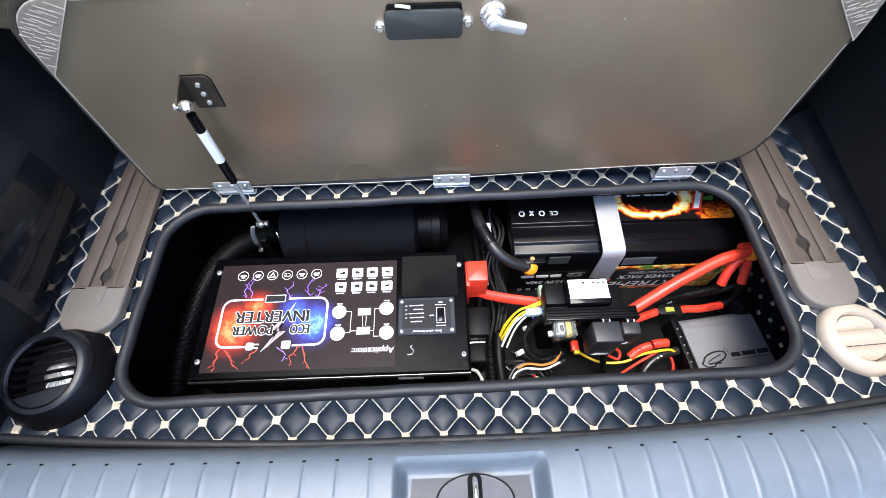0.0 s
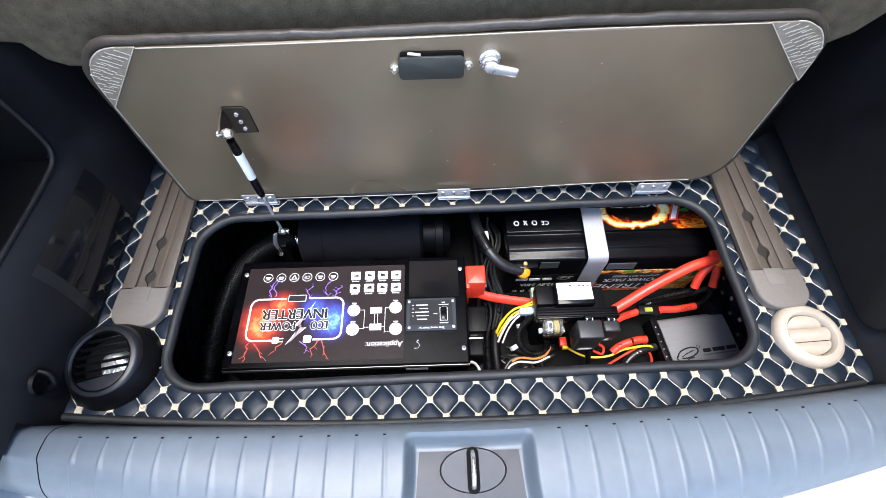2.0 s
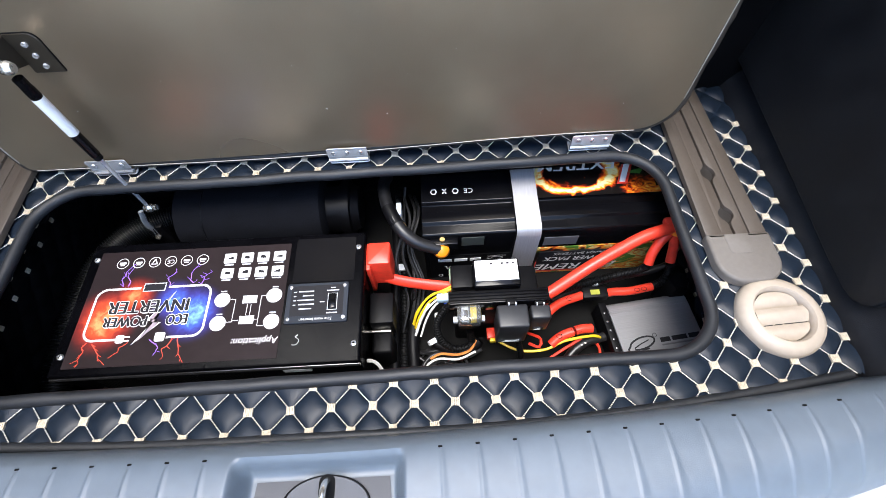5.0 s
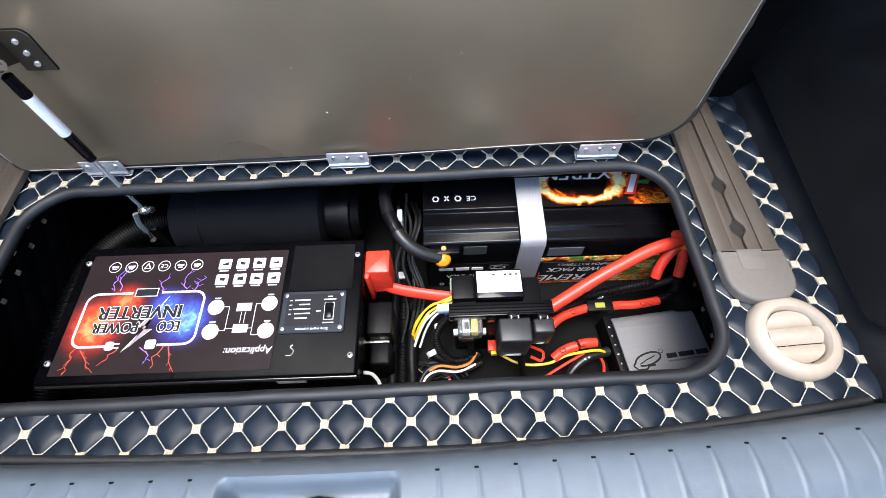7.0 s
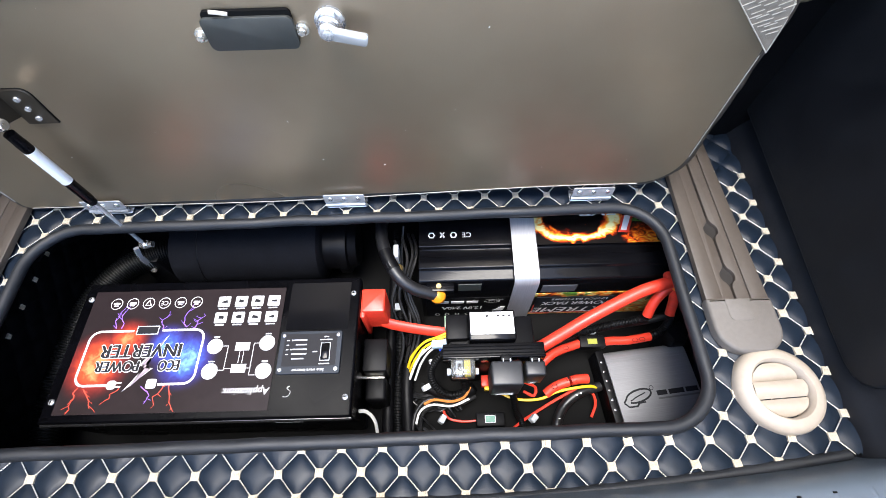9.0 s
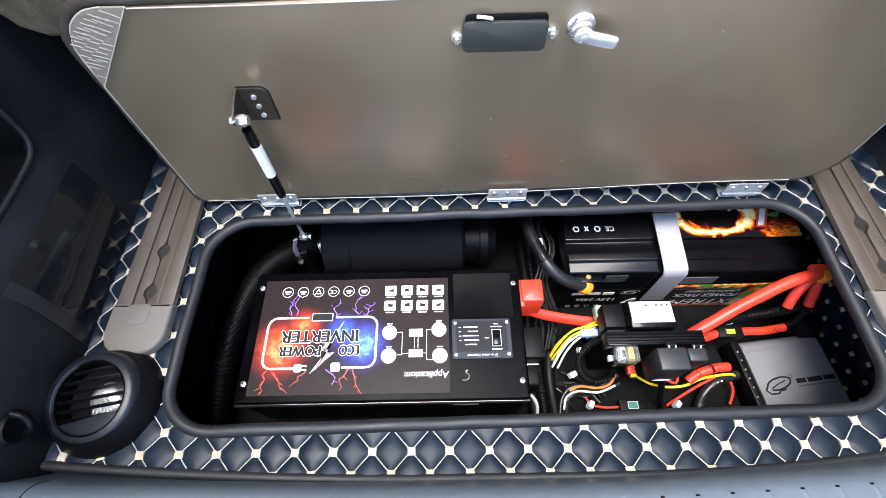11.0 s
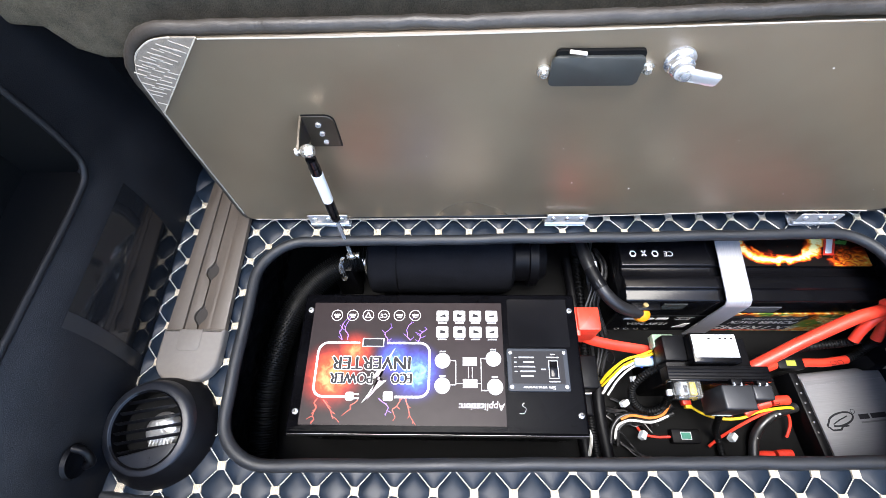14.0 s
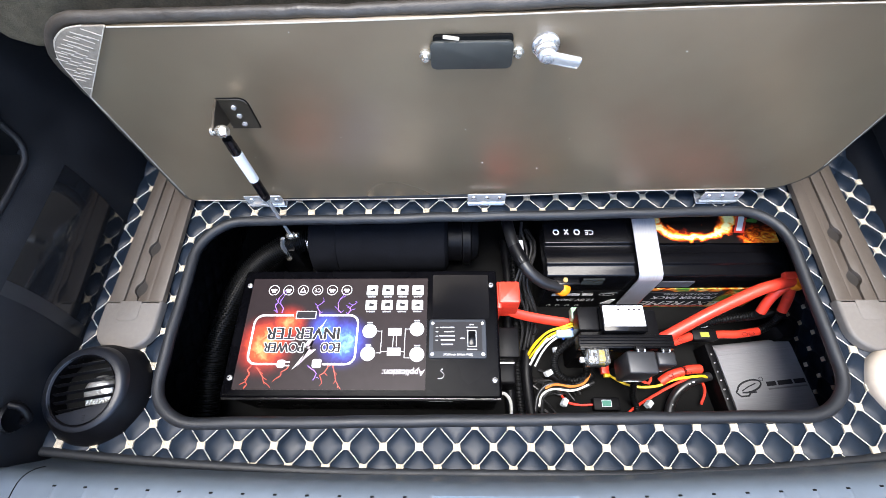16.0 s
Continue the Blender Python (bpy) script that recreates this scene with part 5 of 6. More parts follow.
# ---- relay bracket ----
brack = thing("relay_bracket", "black relay and fuse bracket in the storage well", "bracket")
part("bar", box(0.131, 0.266, 0.188, 0.207, -0.082, -0.058, 0.0015), black_matt, brack)
part("front_rib", box(0.131, 0.266, 0.1865, 0.1895, -0.080, -0.054, 0.001), black_gloss, brack)
part("base_block", box(0.140, 0.258, 0.190, 0.252, WELL, -0.078, 0.004), black_matt, brack)
for k in range(3):
    part("groove", box(0.132, 0.265, 0.1925 + k * 0.0045, 0.1940 + k * 0.0045, -0.0582, -0.0572, 0.0003, 1), black_gloss, brack)
part("side_block", box(0.136, 0.167, 0.216, 0.252, -0.100, -0.066, 0.003), black_matt, brack)
place(brack, 0.2, 0.21, WELL)
unit = thing("control_module", "black control module with a white paper label", "module")
part("case", box(0.1665, 0.2300, 0.209, 0.251, -0.079, -0.050, 0.003), black_gloss, unit)
part("paper_label", box(0.1690, 0.2275, 0.2165, 0.2475, -0.0502, -0.0494, 0), paper, unit, "white paper label")
for dx in (0.19, 0.205, 0.2125, 0.220):
    part("print_mark", box(dx, dx + 0.0035, 0.2405, 0.2430, -0.0494, -0.0491, 0), dark_print, unit)
place(unit, 0.2, 0.23, -0.079)
fz = thing("mini_fuse_holder", "clear-covered fuse holder with a yellow fuse", "fuse")
part("socket", box(0.143, 0.171, 0.168, 0.190, -0.100, -0.076, 0.002), black_matt, fz)
part("fuse_blade", box(0.159, 0.167, 0.170, 0.186, -0.076, -0.066, 0.001), yellow_wire, fz)
part("fuse_blade", box(0.148, 0.157, 0.172, 0.186, -0.076, -0.067, 0.001), pale_clip, fz)
part("print_mark", box(0.1505, 0.1555, 0.173, 0.182, -0.0669, -0.0665, 0), dark_print, fz)
lens_bm = box(0.1415, 0.1735, 0.1655, 0.1890, -0.085, -0.0605, 0.003, 2)
part("clear_cover", lens_bm, clear, fz)
for x in (0.139, 0.176):
    part("clip", box(x - 0.003, x + 0.003, 0.172, 0.180, -0.088, -0.080, 0.001), pale_clip, fz)
place(fz, 0.157, 0.178, -0.108)


relay_mat = mat("dark_grey_relay_plastic", (0.022, 0.023, 0.026), 0.4, var=0.15, scale=120)


def relay(x0, x1, y0, y1, z0, z1):
    r = thing("relay", "black plug-in relay with pale print on the bracket", "relay", "relays")
    part("case", box(x0, x1, y0, y1, z0, z1, 0.003, 3), relay_mat, r)
    part("label", box(x0 + 0.006, x1 - 0.006, y0 - 0.0006, y0 + 0.001, z0 + 0.004, z0 + 0.013, 0), gauge_mat, r)
    for k in range(3):
        part("print_bar", box(x0 + 0.008 + 0.002 * k, x1 - 0.009 - 0.003 * (k % 2), y0 - 0.001, y0, z0 + 0.0055 + k * 0.0025, z0 + 0.0065 + k * 0.0025, 0), pale_clip, r)
    part("mounting_tab", box((x0 + x1) / 2 - 0.007, (x0 + x1) / 2 + 0.007, y1 - 0.001, y1 + 0.007, z1 - 0.006, z1 + 0.003, 0.001), black_matt, r)
    for dx in (-0.005, 0.004):
        part("tab_slot", box((x0 + x1) / 2 + dx, (x0 + x1) / 2 + dx + 0.0015, y1 - 0.002, y1 + 0.0015, z1 - 0.004, z1 + 0.0034, 0), pale_clip, r)
    return place(r, (x0 + x1) / 2, (y0 + y1) / 2, z0)


relay(0.193, 0.2335, 0.150, 0.1815, -0.112, -0.051)
relay(0.2385, 0.2650, 0.1635, 0.1830, -0.108, -0.060)

# ---- charger ----
conv = thing("charger", "brushed grey aluminium charger case with a printed mark", "charger")
prof = [(0.075, WELL + 0.002), (0.075, -0.175)] + [(0.089 - 0.014 * math.cos(radians(a)), -0.174 + 0.014 * math.sin(radians(a))) for a in range(15, 91, 15)] + [(0.204 + 0.016 * math.sin(radians(a)), -0.176 + 0.016 * math.cos(radians(a))) for a in range(0, 91, 15)] + [(0.220, WELL + 0.002)]
bm = prism(prof, 0.378, 0.503, m=Matrix(((0, 0, 1, 0), (1, 0, 0, 0), (0, 1, 0, 0), (0, 0, 0, 1))))
bmesh.ops.recalc_face_normals(bm, faces=bm.faces)
part("case", bm, brushed_grey, conv)
for k in range(9):
    part("ridge", box(0.3782, 0.5028, 0.200 + k * 0.0022, 0.2008 + k * 0.0022, -0.165 - k * 0.0012, -0.1596 - 0.0004 * k * k, 0.0002, 1), brushed_grey, conv)
endp = part("end_plate", box(0.3665, 0.379, 0.074, 0.222, WELL, -0.163, 0.002), black_matt, conv, "black end plate with bright screws")
for y, z in ((0.204, -0.1625), (0.190, -0.1625), (0.176, -0.1625), (0.162, -0.1625), (0.148, -0.1625), (0.134, -0.1625)):
    part("screw", lathe([(0.0018, 0.0), (0.0015, 0.0008), (0.0, 0.001)], 8, m=pose(0.3715, y, z - 0.0005)), zinc, endp)
CZ = -0.1598
leaf = [(0.410 + 0.019 * math.cos(radians(a)) - 0.004 * math.sin(radians(a)), 0.1485 + 0.0075 * math.sin(radians(a)) + 0.005 * math.cos(radians(a))) for a in range(-150, 171, 12)]
part("logo_shape", stroke(leaf + [(0.386, 0.141)], 0.0026, CZ), dark_print, conv)
part("logo_shape", stroke([(0.386, 0.141), (0.392, 0.1345), (0.404, 0.1345), (0.408, 0.1385), (0.418, 0.1390)], 0.0024, CZ), dark_print, conv)
part("logo_shape", stroke([(0.396, 0.1425), (0.407, 0.1475), (0.421, 0.1520)], 0.0016, CZ), dark_print, conv)
part("logo_shape", stroke([(0.432 + 0.003 * math.cos(i * math.pi / 6), 0.1575 + 0.003 * math.sin(i * math.pi / 6)) for i in range(13)], 0.0007, CZ), dark_print, conv)
for x0, x1 in ((0.438, 0.453), (0.456, 0.479), (0.482, 0.500)):
    part("print_bar", flat([(x0, 0.1455), (x1, 0.1455), (x1, 0.1525), (x0, 0.1525)], CZ, 0.0002), dark_print, conv)
part("print_bar", flat([(0.438, 0.1400), (0.500, 0.1400), (0.500, 0.1425), (0.438, 0.1425)], CZ, 0.0002), mat("grey_print", (0.12, 0.12, 0.125), 0.5), conv)
place(conv, 0.370, 0.209, WELL)
conv.rotation_euler.z = radians(6)

# ---- duct silencer and hose ----
muf = thing("air_duct_silencer", "black fleece-wrapped air duct silencer", "duct")
MM = Matrix.Translation((-0.296, 0.402, -0.125)) @ pose(0, 0, 0, 0, 90, 0)
part("body", lathe([(0.0, 0.0), (0.050, 0.0), (0.0585, 0.004), (0.060, 0.012), (0.060, 0.220), (0.057, 0.232), (0.048, 0.238), (0.0, 0.238)], 44, m=MM), black_cloth, muf)
part("seam", lathe([(0.0603, 0.048), (0.0609, 0.0490), (0.0603, 0.050)], 44, m=MM), black_matt, muf)
part("collar", lathe([(0.040, 0.236), (0.040, 0.262), (0.047, 0.263), (0.047, 0.276), (0.040, 0.278), (0.034, 0.290), (0.0, 0.290)], 36, m=MM), black_matt, muf)
for y in (-0.03, 0.03):
    part("cradle", box(-0.25 + y, -0.23 + y, 0.36, 0.444, WELL, -0.17, 0.002), black_matt, muf)
place(muf, -0.18, 0.402, WELL)
hose = thing("air_hose", "black ribbed flexible air hose", "hose")
part("hose", tube([(-0.290, 0.400, -0.122), (-0.330, 0.388, -0.113), (-0.375, 0.355, -0.108), (-0.408, 0.305, -0.112), (-0.428, 0.245, -0.125), (-0.440, 0.180, -0.142), (-0.442, 0.09, -0.165)], 0.020, 18, ribs=0.0036), hose_mat, hose)
part("clamp", tube([(-0.300, 0.398, -0.125), (-0.312, 0.393, -0.124)], 0.0235, 18, smooth=False), steel, hose, "steel hose clamp")
place(hose, -0.36, 0.35, -0.12)

# ---- loom and small wires ----
WIRES = [
    ("corrugated_conduit", "black corrugated cable conduit on the well floor", hose_mat, 0.0075, 0.0045, [(0.055, 0.440, -0.150), (0.059, 0.369, -0.160), (0.061, 0.294, -0.178), (0.060, 0.221, -0.192), (0.058, 0.169, -0.195), (0.062, 0.09, -0.195)]),
    ("cable_bundle", "taped black cable bundle along the inverter", black_matt, 0.0095, 0, [(0.076, 0.215, -0.180), (0.073, 0.185, -0.188), (0.074, 0.150, -0.193), (0.078, 0.09, -0.193)]),
    ("cable_bundle", "taped black cable bundle along the inverter", black_matt, 0.0090, 0, [(0.046, 0.420, -0.170), (0.050, 0.340, -0.175), (0.046, 0.270, -0.185), (0.044, 0.150, -0.194), (0.046, 0.09, -0.194)]),
    ("wire", "thin black wire behind the battery cable", black_wire, 0.0025, 0, [(0.070, 0.42, -0.10), (0.066, 0.37, -0.13), (0.075, 0.32, -0.15), (0.080, 0.26, -0.17)]),
    ("wire", "thin yellow insulated wire in the storage well", yellow_wire, 0.0017, 0, [(0.150, 0.246, -0.112), (0.128, 0.237, -0.114), (0.100, 0.229, -0.126), (0.082, 0.213, -0.150), (0.076, 0.205, -0.175)]),
    ("wire", "thin yellow insulated wire in the storage well", yellow_wire, 0.0017, 0, [(0.150, 0.242, -0.114), (0.126, 0.232, -0.116), (0.102, 0.224, -0.130), (0.086, 0.210, -0.152), (0.077, 0.200, -0.178)]),
    ("wire", "thin yellow insulated wire in the storage well", yellow_wire, 0.0017, 0, [(0.150, 0.239, -0.110), (0.132, 0.234, -0.111), (0.106, 0.232, -0.122), (0.084, 0.218, -0.145), (0.075, 0.206, -0.17)]),
    ("wire", "thin white insulated wire in the storage well", white_wire, 0.0017, 0, [(0.150, 0.236, -0.118), (0.120, 0.228, -0.122), (0.094, 0.214, -0.145), (0.080, 0.196, -0.172)]),
    ("wire", "thin white insulated wire in the storage well", white_wire, 0.0017, 0, [(0.150, 0.233, -0.119), (0.116, 0.222, -0.128), (0.098, 0.208, -0.150), (0.086, 0.188, -0.178)]),
    ("wire", "thin white insulated wire in the storage well", white_wire, 0.0020, 0, [(0.102, 0.222, -0.130), (0.088, 0.206, -0.155), (0.078, 0.190, -0.178)]),
    ("corrugated_conduit", "thin black corrugated conduit loop", hose_mat, 0.0060, 0.004, [(0.142, 0.214, -0.108), (0.124, 0.206, -0.122), (0.112, 0.192, -0.142), (0.118, 0.174, -0.160), (0.138, 0.163, -0.170), (0.162, 0.168, -0.168), (0.160, 0.178, -0.135)]),
    ("cable_bundle", "taped black wire bundle in the well", black_matt, 0.0075, 0, [(0.105, 0.176, -0.172), (0.130, 0.164, -0.178), (0.155, 0.160, -0.176), (0.176, 0.172, -0.165)]),
    ("wire", "thin orange-brown insulated wire in the storage well", orange_wire, 0.0020, 0, [(0.100, 0.152, -0.178), (0.116, 0.157, -0.172), (0.140, 0.153, -0.168), (0.160, 0.158, -0.164), (0.170, 0.172, -0.160)]),
    ("wire", "thin white insulated wire in the storage well", white_wire, 0.0018, 0, [(0.088, 0.124, -0.182), (0.094, 0.142, -0.180), (0.112, 0.150, -0.174), (0.142, 0.147, -0.170), (0.168, 0.156, -0.166)]),
    ("wire", "thin black insulated wire in the storage well", black_wire, 0.0035, 0, [(0.082, 0.115, -0.19), (0.088, 0.142, -0.184), (0.106, 0.158, -0.178), (0.14, 0.156, -0.175)]),
    ("wire", "thin black insulated wire in the storage well", black_wire, 0.0030, 0, [(0.094, 0.115, -0.192), (0.097, 0.138, -0.186), (0.118, 0.151, -0.180), (0.152, 0.150, -0.176), (0.178, 0.160, -0.17)]),
    ("wire", "thin red insulated wire in the storage well", red_rubber, 0.0020, 0, [(0.128, 0.164, -0.186), (0.127, 0.148, -0.193), (0.136, 0.134, -0.197), (0.156, 0.129, -0.198), (0.180, 0.1295, -0.198)]),
    ("wire", "thin yellow insulated wire in the storage well", yellow_wire, 0.0021, 0, [(0.190, 0.182, -0.168), (0.206, 0.170, -0.170), (0.228, 0.158, -0.172), (0.250, 0.153, -0.170), (0.276, 0.154, -0.166), (0.302, 0.163, -0.161), (0.346, 0.169, -0.162), (0.366, 0.168, -0.178)]),
    ("wire", "thin red insulated wire in the storage well", red_rubber, 0.0022, 0, [(0.232, 0.116, -0.195), (0.248, 0.127, -0.192), (0.279, 0.144, -0.186), (0.305, 0.157, -0.179), (0.330, 0.168, -0.168)]),
    ("wire", "thin red insulated wire in the storage well", red_rubber, 0.0023, 0, [(0.238, 0.178, -0.150), (0.254, 0.175, -0.158), (0.268, 0.170, -0.166), (0.265, 0.159, -0.171), (0.250, 0.166, -0.172)]),
    ("heat_shrink_sleeve", "red heat-shrink sleeve with black print", red_rubber, 0.0070, 0, [(0.282, 0.160, -0.166), (0.292, 0.167, -0.161), (0.304, 0.172, -0.157), (0.316, 0.175, -0.155)]),
    ("heat_shrink_sleeve", "red heat-shrink sleeve with black print", red_rubber, 0.0070, 0, [(0.319, 0.176, -0.1545), (0.330, 0.178, -0.154), (0.345, 0.179, -0.156)]),
    ("cable", "black cable with white print curving to the charger", black_wire, 0.0072, 0, [(0.292, 0.088, -0.195), (0.299, 0.124, -0.190), (0.311, 0.146, -0.180), (0.334, 0.162, -0.174), (0.368, 0.172, -0.178)]),
    ("wire", "thin red insulated wire in the storage well", red_rubber, 0.0022, 0, [(0.345, 0.172, -0.178), (0.357, 0.162, -0.183), (0.360, 0.148, -0.189), (0.352, 0.130, -0.194)]),
    ("corrugated_conduit", "thin black corrugated conduit under the relay", hose_mat, 0.0050, 0.004, [(0.226, 0.160, -0.125), (0.232, 0.150, -0.150), (0.236, 0.138, -0.172), (0.246, 0.124, -0.190), (0.250, 0.09, -0.195)]),
    ("wire", "thin white insulated wire in the storage well", white_wire, 0.0024, 0, [(0.018, 0.131, -0.098), (0.027, 0.131, -0.106), (0.036, 0.121, -0.122), (0.038, 0.100, -0.150)]),
    ("wire", "thin blue insulated wire in the storage well", mat("blue_insulation", (0.02, 0.08, 0.55), 0.4), 0.0018, 0, [(0.150, 0.236, -0.112), (0.136, 0.230, -0.118), (0.126, 0.220, -0.130)]),
    ("cable", "black cable beside the red battery cable", black_wire, 0.0055, 0, [(0.29, 0.225, -0.15), (0.34, 0.246, -0.155), (0.40, 0.258, -0.15), (0.45, 0.262, -0.14), (0.49, 0.27, -0.13)]),
    ("heat_shrink_sleeve", "red heat-shrink sleeve on the well floor", red_rubber, 0.0065, 0, [(0.300, 0.104, -0.196), (0.312, 0.105, -0.197), (0.326, 0.105, -0.197)]),
    ("heat_shrink_sleeve", "red heat-shrink sleeve on the well floor", red_rubber, 0.0065, 0, [(0.331, 0.106, -0.197), (0.342, 0.107, -0.197), (0.354, 0.107, -0.197)]),
]
tangle = random.Random(11)
for k in range(10):
    x, y = tangle.uniform(0.066, 0.095), tangle.uniform(0.120, 0.205)
    bend = [(x, y, WELL + 0.008 + 0.002 * (k % 4))]
    for s in range(4):
        x, y = x + tangle.uniform(0.008, 0.020), y + tangle.uniform(-0.020, 0.012)
        bend.append((min(x, 0.2), max(0.10, min(y, 0.225)), WELL + 0.008 + tangle.uniform(0.0, 0.016)))
    WIRES.append(("wire", "thin black insulated wire in the tangled loom", black_wire, tangle.choice((0.0014, 0.0018, 0.0024)), 0, bend))
for k in range(5):
    x, y = tangle.uniform(0.055, 0.085), tangle.uniform(0.34, 0.40)
    WIRES.append(("wire", "thin black wire beside the battery", black_wire, 0.0024, 0, [(x, y + 0.04, -0.09 - 0.01 * k), (x + 0.008, y, -0.11), (x - 0.006, y - 0.05, -0.135), (x + 0.010, y - 0.10, -0.165), (x, y - 0.15, -0.185)]))
for name, lab, m, r, ribs, pts in WIRES:
    t = thing(name, lab, "cable" if name != "corrugated_conduit" else "conduit", "wiring in the well")
    part("sheath", tube(pts, r, 12 if r > 0.003 else 8, step=0.005, ribs=ribs), m, t)
    if "white print" in lab:
        for k in range(9):
            f = k / 8
            p = Vector((0.301, 0.128, -0.1825)).lerp(Vector((0.334, 0.160, -0.1665)), f) + Vector((-0.004, 0.005, 0)) * math.sin(math.pi * f)
            part("print_bar", box(-0.0014, 0.0014, -0.0010, 0.0010, -0.0012, 0.0012, 0, m=Matrix.Translation(p)), white_print, t)
    place(t, *pts[len(pts) // 2])
plug = thing("wire_plug", "small red and yellow wire plug", "connector")
part("shell", box(0.186, 0.198, 0.170, 0.186, -0.160, -0.148, 0.001), red_rubber, plug)
part("insert", box(0.190, 0.199, 0.165, 0.1705, -0.160, -0.150, 0.001), yellow_wire, plug)
place(plug, 0.192, 0.178, -0.16)
gplug = thing("wire_plug", "pale green plastic wire connector", "connector")
green_plastic = mat("pale_green_plastic", (0.30, 0.42, 0.30), 0.45, var=0.1, scale=150)
part("shell", box(0.134, 0.165, 0.241, 0.260, -0.108, -0.090, 0.002), green_plastic, gplug)
part("latch_arm", box(0.141, 0.150, 0.218, 0.244, -0.112, -0.097, 0.0015), green_plastic, gplug)
part("insert", box(0.114, 0.142, 0.220, 0.232, -0.128, -0.115, 0.003, 3), mat("pale_blue_plastic", (0.45, 0.60, 0.72), 0.45), gplug)
for k in range(3):
    part("wire_slot", box(0.138 + 0.008 * k, 0.143 + 0.008 * k, 0.240, 0.242, -0.104, -0.094, 0), void_mat, gplug)
place(gplug, 0.150, 0.250, -0.108)
mod = thing("voltage_module", "small black module with a green window", "module")
part("case", box(0.178, 0.221, 0.120, 0.140, WELL, -0.190, 0.002), black_matt, mod)
part("window", box(0.192, 0.206, 0.126, 0.135, -0.1905, -0.1895, 0), mat("green_window", (0.05, 0.22, 0.15), 0.25), mod)
part("window_frame", stroke([(0.1915, 0.1255), (0.2065, 0.1255), (0.2065, 0.1355), (0.1915, 0.1355), (0.1915, 0.1255)], 0.0009, -0.1898), pale_clip, mod)
place(mod, 0.2, 0.13, WELL)
for x, y, z, a in ((0.104, 0.173, -0.162, 30), (0.127, 0.129, -0.172, 60), (0.116, 0.204, -0.134, 10), (0.262, 0.128, -0.178, 45)):
    clip = thing("cable_clip", "pale grey plastic cable clip", "clip", "cable clips")
    part("clip", prism(rounded(-0.006, 0.006, -0.004, 0.004, 0.0012, 2), -0.005, 0.005, 0.001, 1, m=pose(x, y, z, 15, 10, a)), pale_clip, clip)
    place(clip, x, y, z)
gland = thing("cable_gland", "pale connector and brass lug behind the battery cable", "connector")
part("plug", box(0.058, 0.066, 0.350, 0.372, -0.10, -0.075, 0.0015), pale_clip, gland)
part("lug", lathe([(0.0, 0.010), (0.005, 0.010), (0.006, 0.004), (0.006, -0.004), (0.0, -0.005)], 12, m=pose(0.066, 0.340, -0.095, 40)), mat("brass_lug", (0.70, 0.48, 0.16), 0.35, metal=0.7), gland)
part("tape", box(0.052, 0.064, 0.300, 0.312, -0.176, -0.166, 0.001), pale_clip, gland)
place(gland, 0.062, 0.36, -0.10)
bolt = thing("bolt_head", "black hexagonal bolt boss beside the charger", "bolt")
part("boss", lathe([(0.020, WELL), (0.020, -0.150), (0.016, -0.140), (0.0, -0.138)], 6, m=pose(0.49, 0.243, 0)), black_matt, bolt)
place(bolt, 0.49, 0.243, WELL)

sleeve_print = thing("sleeve_marking", "black printed marks on the red sleeves", "marking")
for x, y, z, a in [(0.323, 0.174, -0.148, 10), (0.316, 0.177, -0.148, 10), (0.301, 0.171, -0.152, 20), (0.315, 0.221, -0.138, 30), (0.434, 0.233, -0.143, 5), (0.423, 0.232, -0.143, 5), (0.293, 0.167, -0.15, 20), (0.323, 0.177, -0.148, 5)]:
    part("print_ring", tube([(x + 0.0042 * math.cos(i * math.pi / 7), y + 0.0030 * math.sin(i * math.pi / 7), z) for i in range(14)], 0.00035, 5, smooth=False, closed=True), dark_print, sleeve_print)
place(sleeve_print, 0.3, 0.2, -0.15)
zip_tie = thing("cable_tie", "black cable tie round the yellow wires", "cable tie")
part("band", tube([(0.0800 + 0.004 * math.cos(i * math.pi / 6), 0.2330 + 0.0085 * math.sin(i * math.pi / 6), -0.121 + 0.006 * math.cos(i * math.pi / 6)) for i in range(12)], 0.0013, 6, smooth=False, closed=True), black_matt, zip_tie)
place(zip_tie, 0.0800, 0.2330, -0.121)

# ---- stitching of the floor: thread, then each tie ----
def on_cover(x, y, margin=0.004):
    return abs(x) < 0.592 and y > front_edge(x) + margin and y < 0.44 and sdf_round(x, y - SKEW * x, OX0, OX1, OY0, OY1, OR) > 0.012 + margin


nodes = []
for j in range(-2, 18):
    for i in range(-18, 13):
        x, y = TX + PITCH * (i + 0.5 * (j % 2)), TY + ROW * j
        nodes.append((x, y))
dash_v, dash_f = [], []


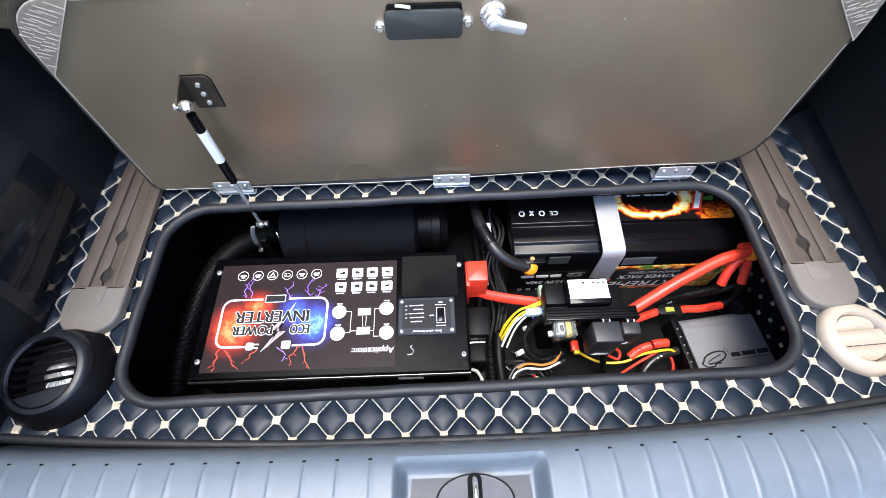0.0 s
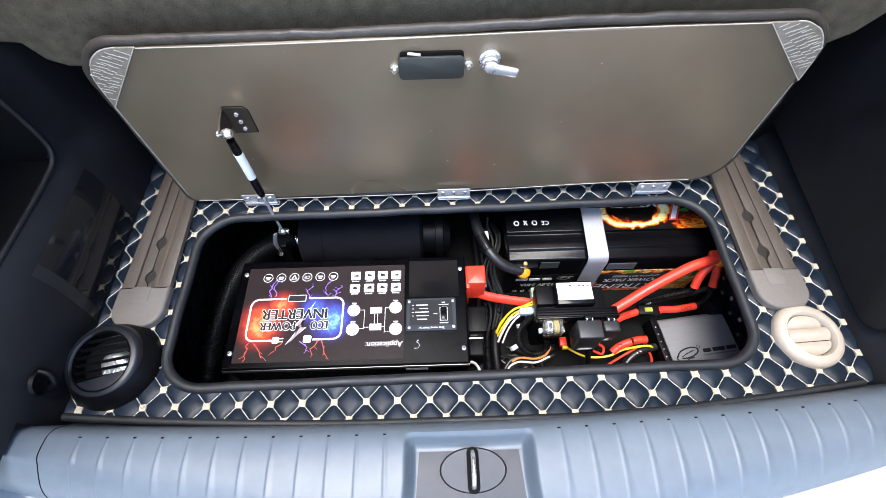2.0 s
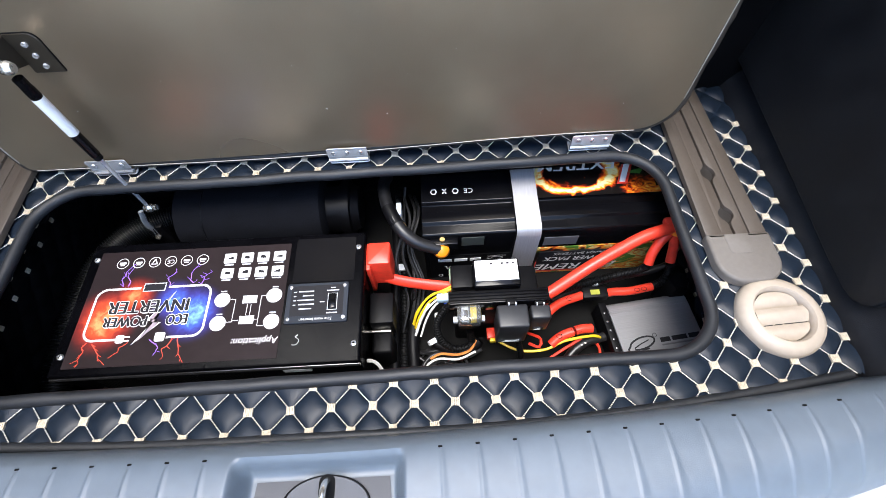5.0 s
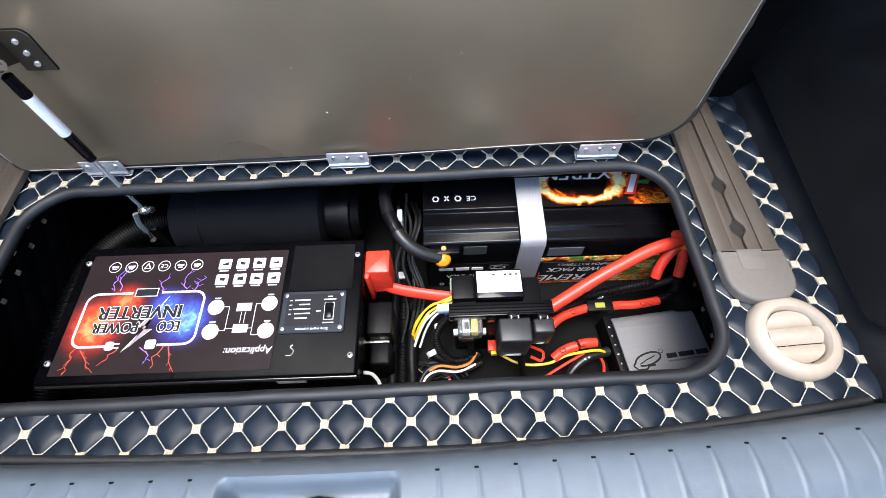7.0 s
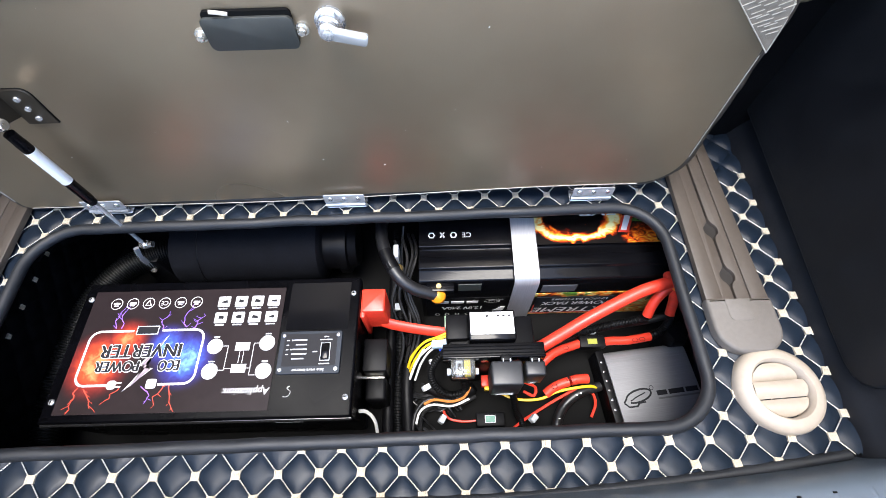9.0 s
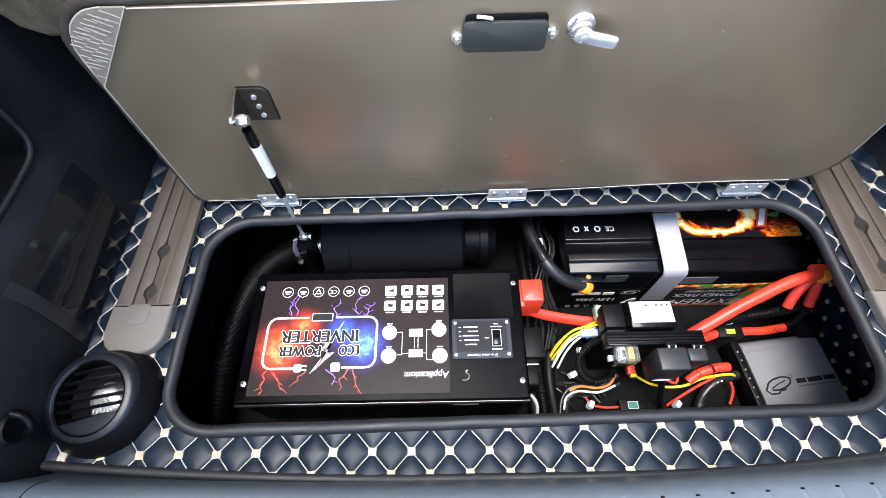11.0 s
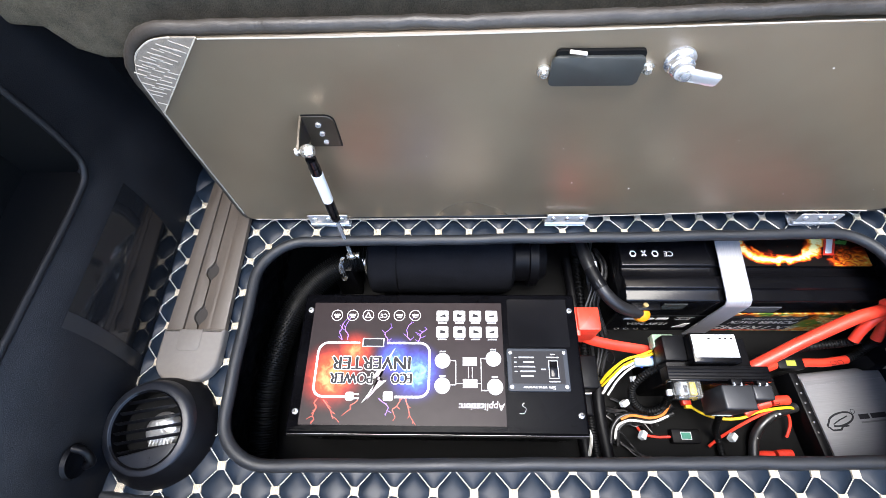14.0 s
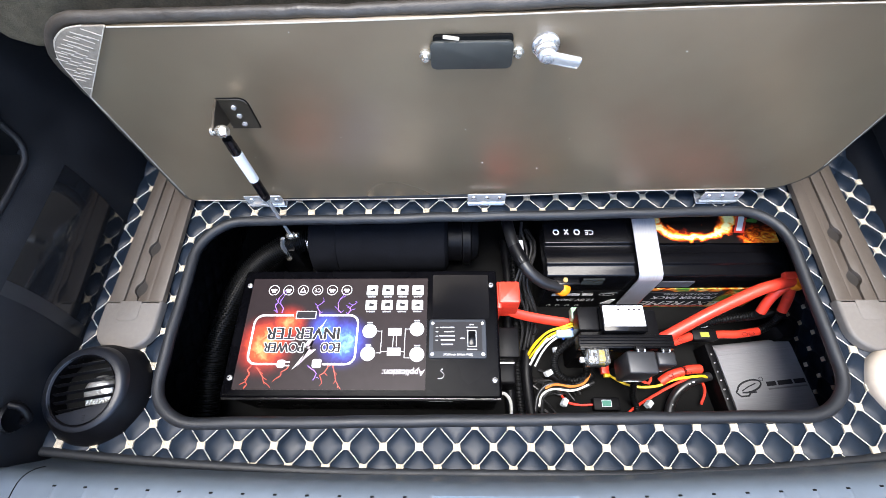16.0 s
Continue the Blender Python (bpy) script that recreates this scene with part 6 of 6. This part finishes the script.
def dash(a, c, w):
    d = Vector((c[0] - a[0], c[1] - a[1])).normalized()
    n = Vector((-d.y, d.x)) * w
    k = len(dash_v)
    for (x, y) in (a, c):
        for s in (-1, 0, 1):
            dash_v.append((x + n.x * s, y + n.y * s, -0.0018 + (0.0010 if s == 0 else 0.0)))
    dash_f.extend([(k, k + 1, k + 4, k + 3), (k + 1, k + 2, k + 5, k + 4)])


for x, y in nodes:
    for sx in (-1, 1):
        x1, y1 = x + sx * PITCH / 2, y + ROW
        for k in range(11):
            t0, t1 = 0.13 + k * 0.068, 0.13 + k * 0.068 + 0.048
            a, c = (x + (x1 - x) * t0, y + (y1 - y) * t0), (x + (x1 - x) * t1, y + (y1 - y) * t1)
            if on_cover(*a, 0.0) and on_cover(*c, 0.0):
                dash(a, c, 0.0006)
me = bpy.data.meshes.new("stitching")
me.from_pydata(dash_v, [], dash_f)
me.materials.append(thread)
stitching = tagged(new("stitching", me), kind="stuff")
stitching.parent = floor

tie_bm = bmesh.new()
for k in range(5):
    box(-0.0040 + k * 0.0017, -0.0040 + k * 0.0017 + 0.0014, -0.0040, 0.0040, -0.0006, 0.0014, 0, bm=tie_bm)
tie_mesh = mesh_of(tie_bm, "stitched_tie", tie_mat, False)
for x, y in nodes:
    if on_cover(x, y, 0.0):
        tie = new("stitched_tie", tie_mesh)
        tie.parent = floor
        q = random.Random(int(x * 7919) * 31 + int(y * 6131))
        tie.matrix_local = Matrix.Translation((x + q.uniform(-0.0006, 0.0006), y + q.uniform(-0.0006, 0.0006), -0.0026)) @ pose(0, 0, 0, 0, 0, q.uniform(-9, 9)) @ Matrix.Diagonal((q.uniform(1.0, 1.2), q.uniform(0.98, 1.15), 1.3, 1))
# ties on the well lining
for wx, sgn in ((-0.4735, 1), (0.5355, -1)):
    for j in (range(1, 9) if wx > 0 else (7, 8)):
        for i in range(12):
            y = 0.04 + 0.48 * (i + 0.5 * (j % 2)) / 11
            if y < 0.5:
                tie = new("stitched_tie", tie_mesh)
                tie.parent = well
                tie.matrix_local = Matrix.Translation((wx + 0.0012 * sgn, y, WELL + j / 10 * (-0.008 - WELL))) @ pose(0, 0, 0, 0, 90 * sgn, 0) @ Matrix.Diagonal((0.8, 0.8, 1, 1))
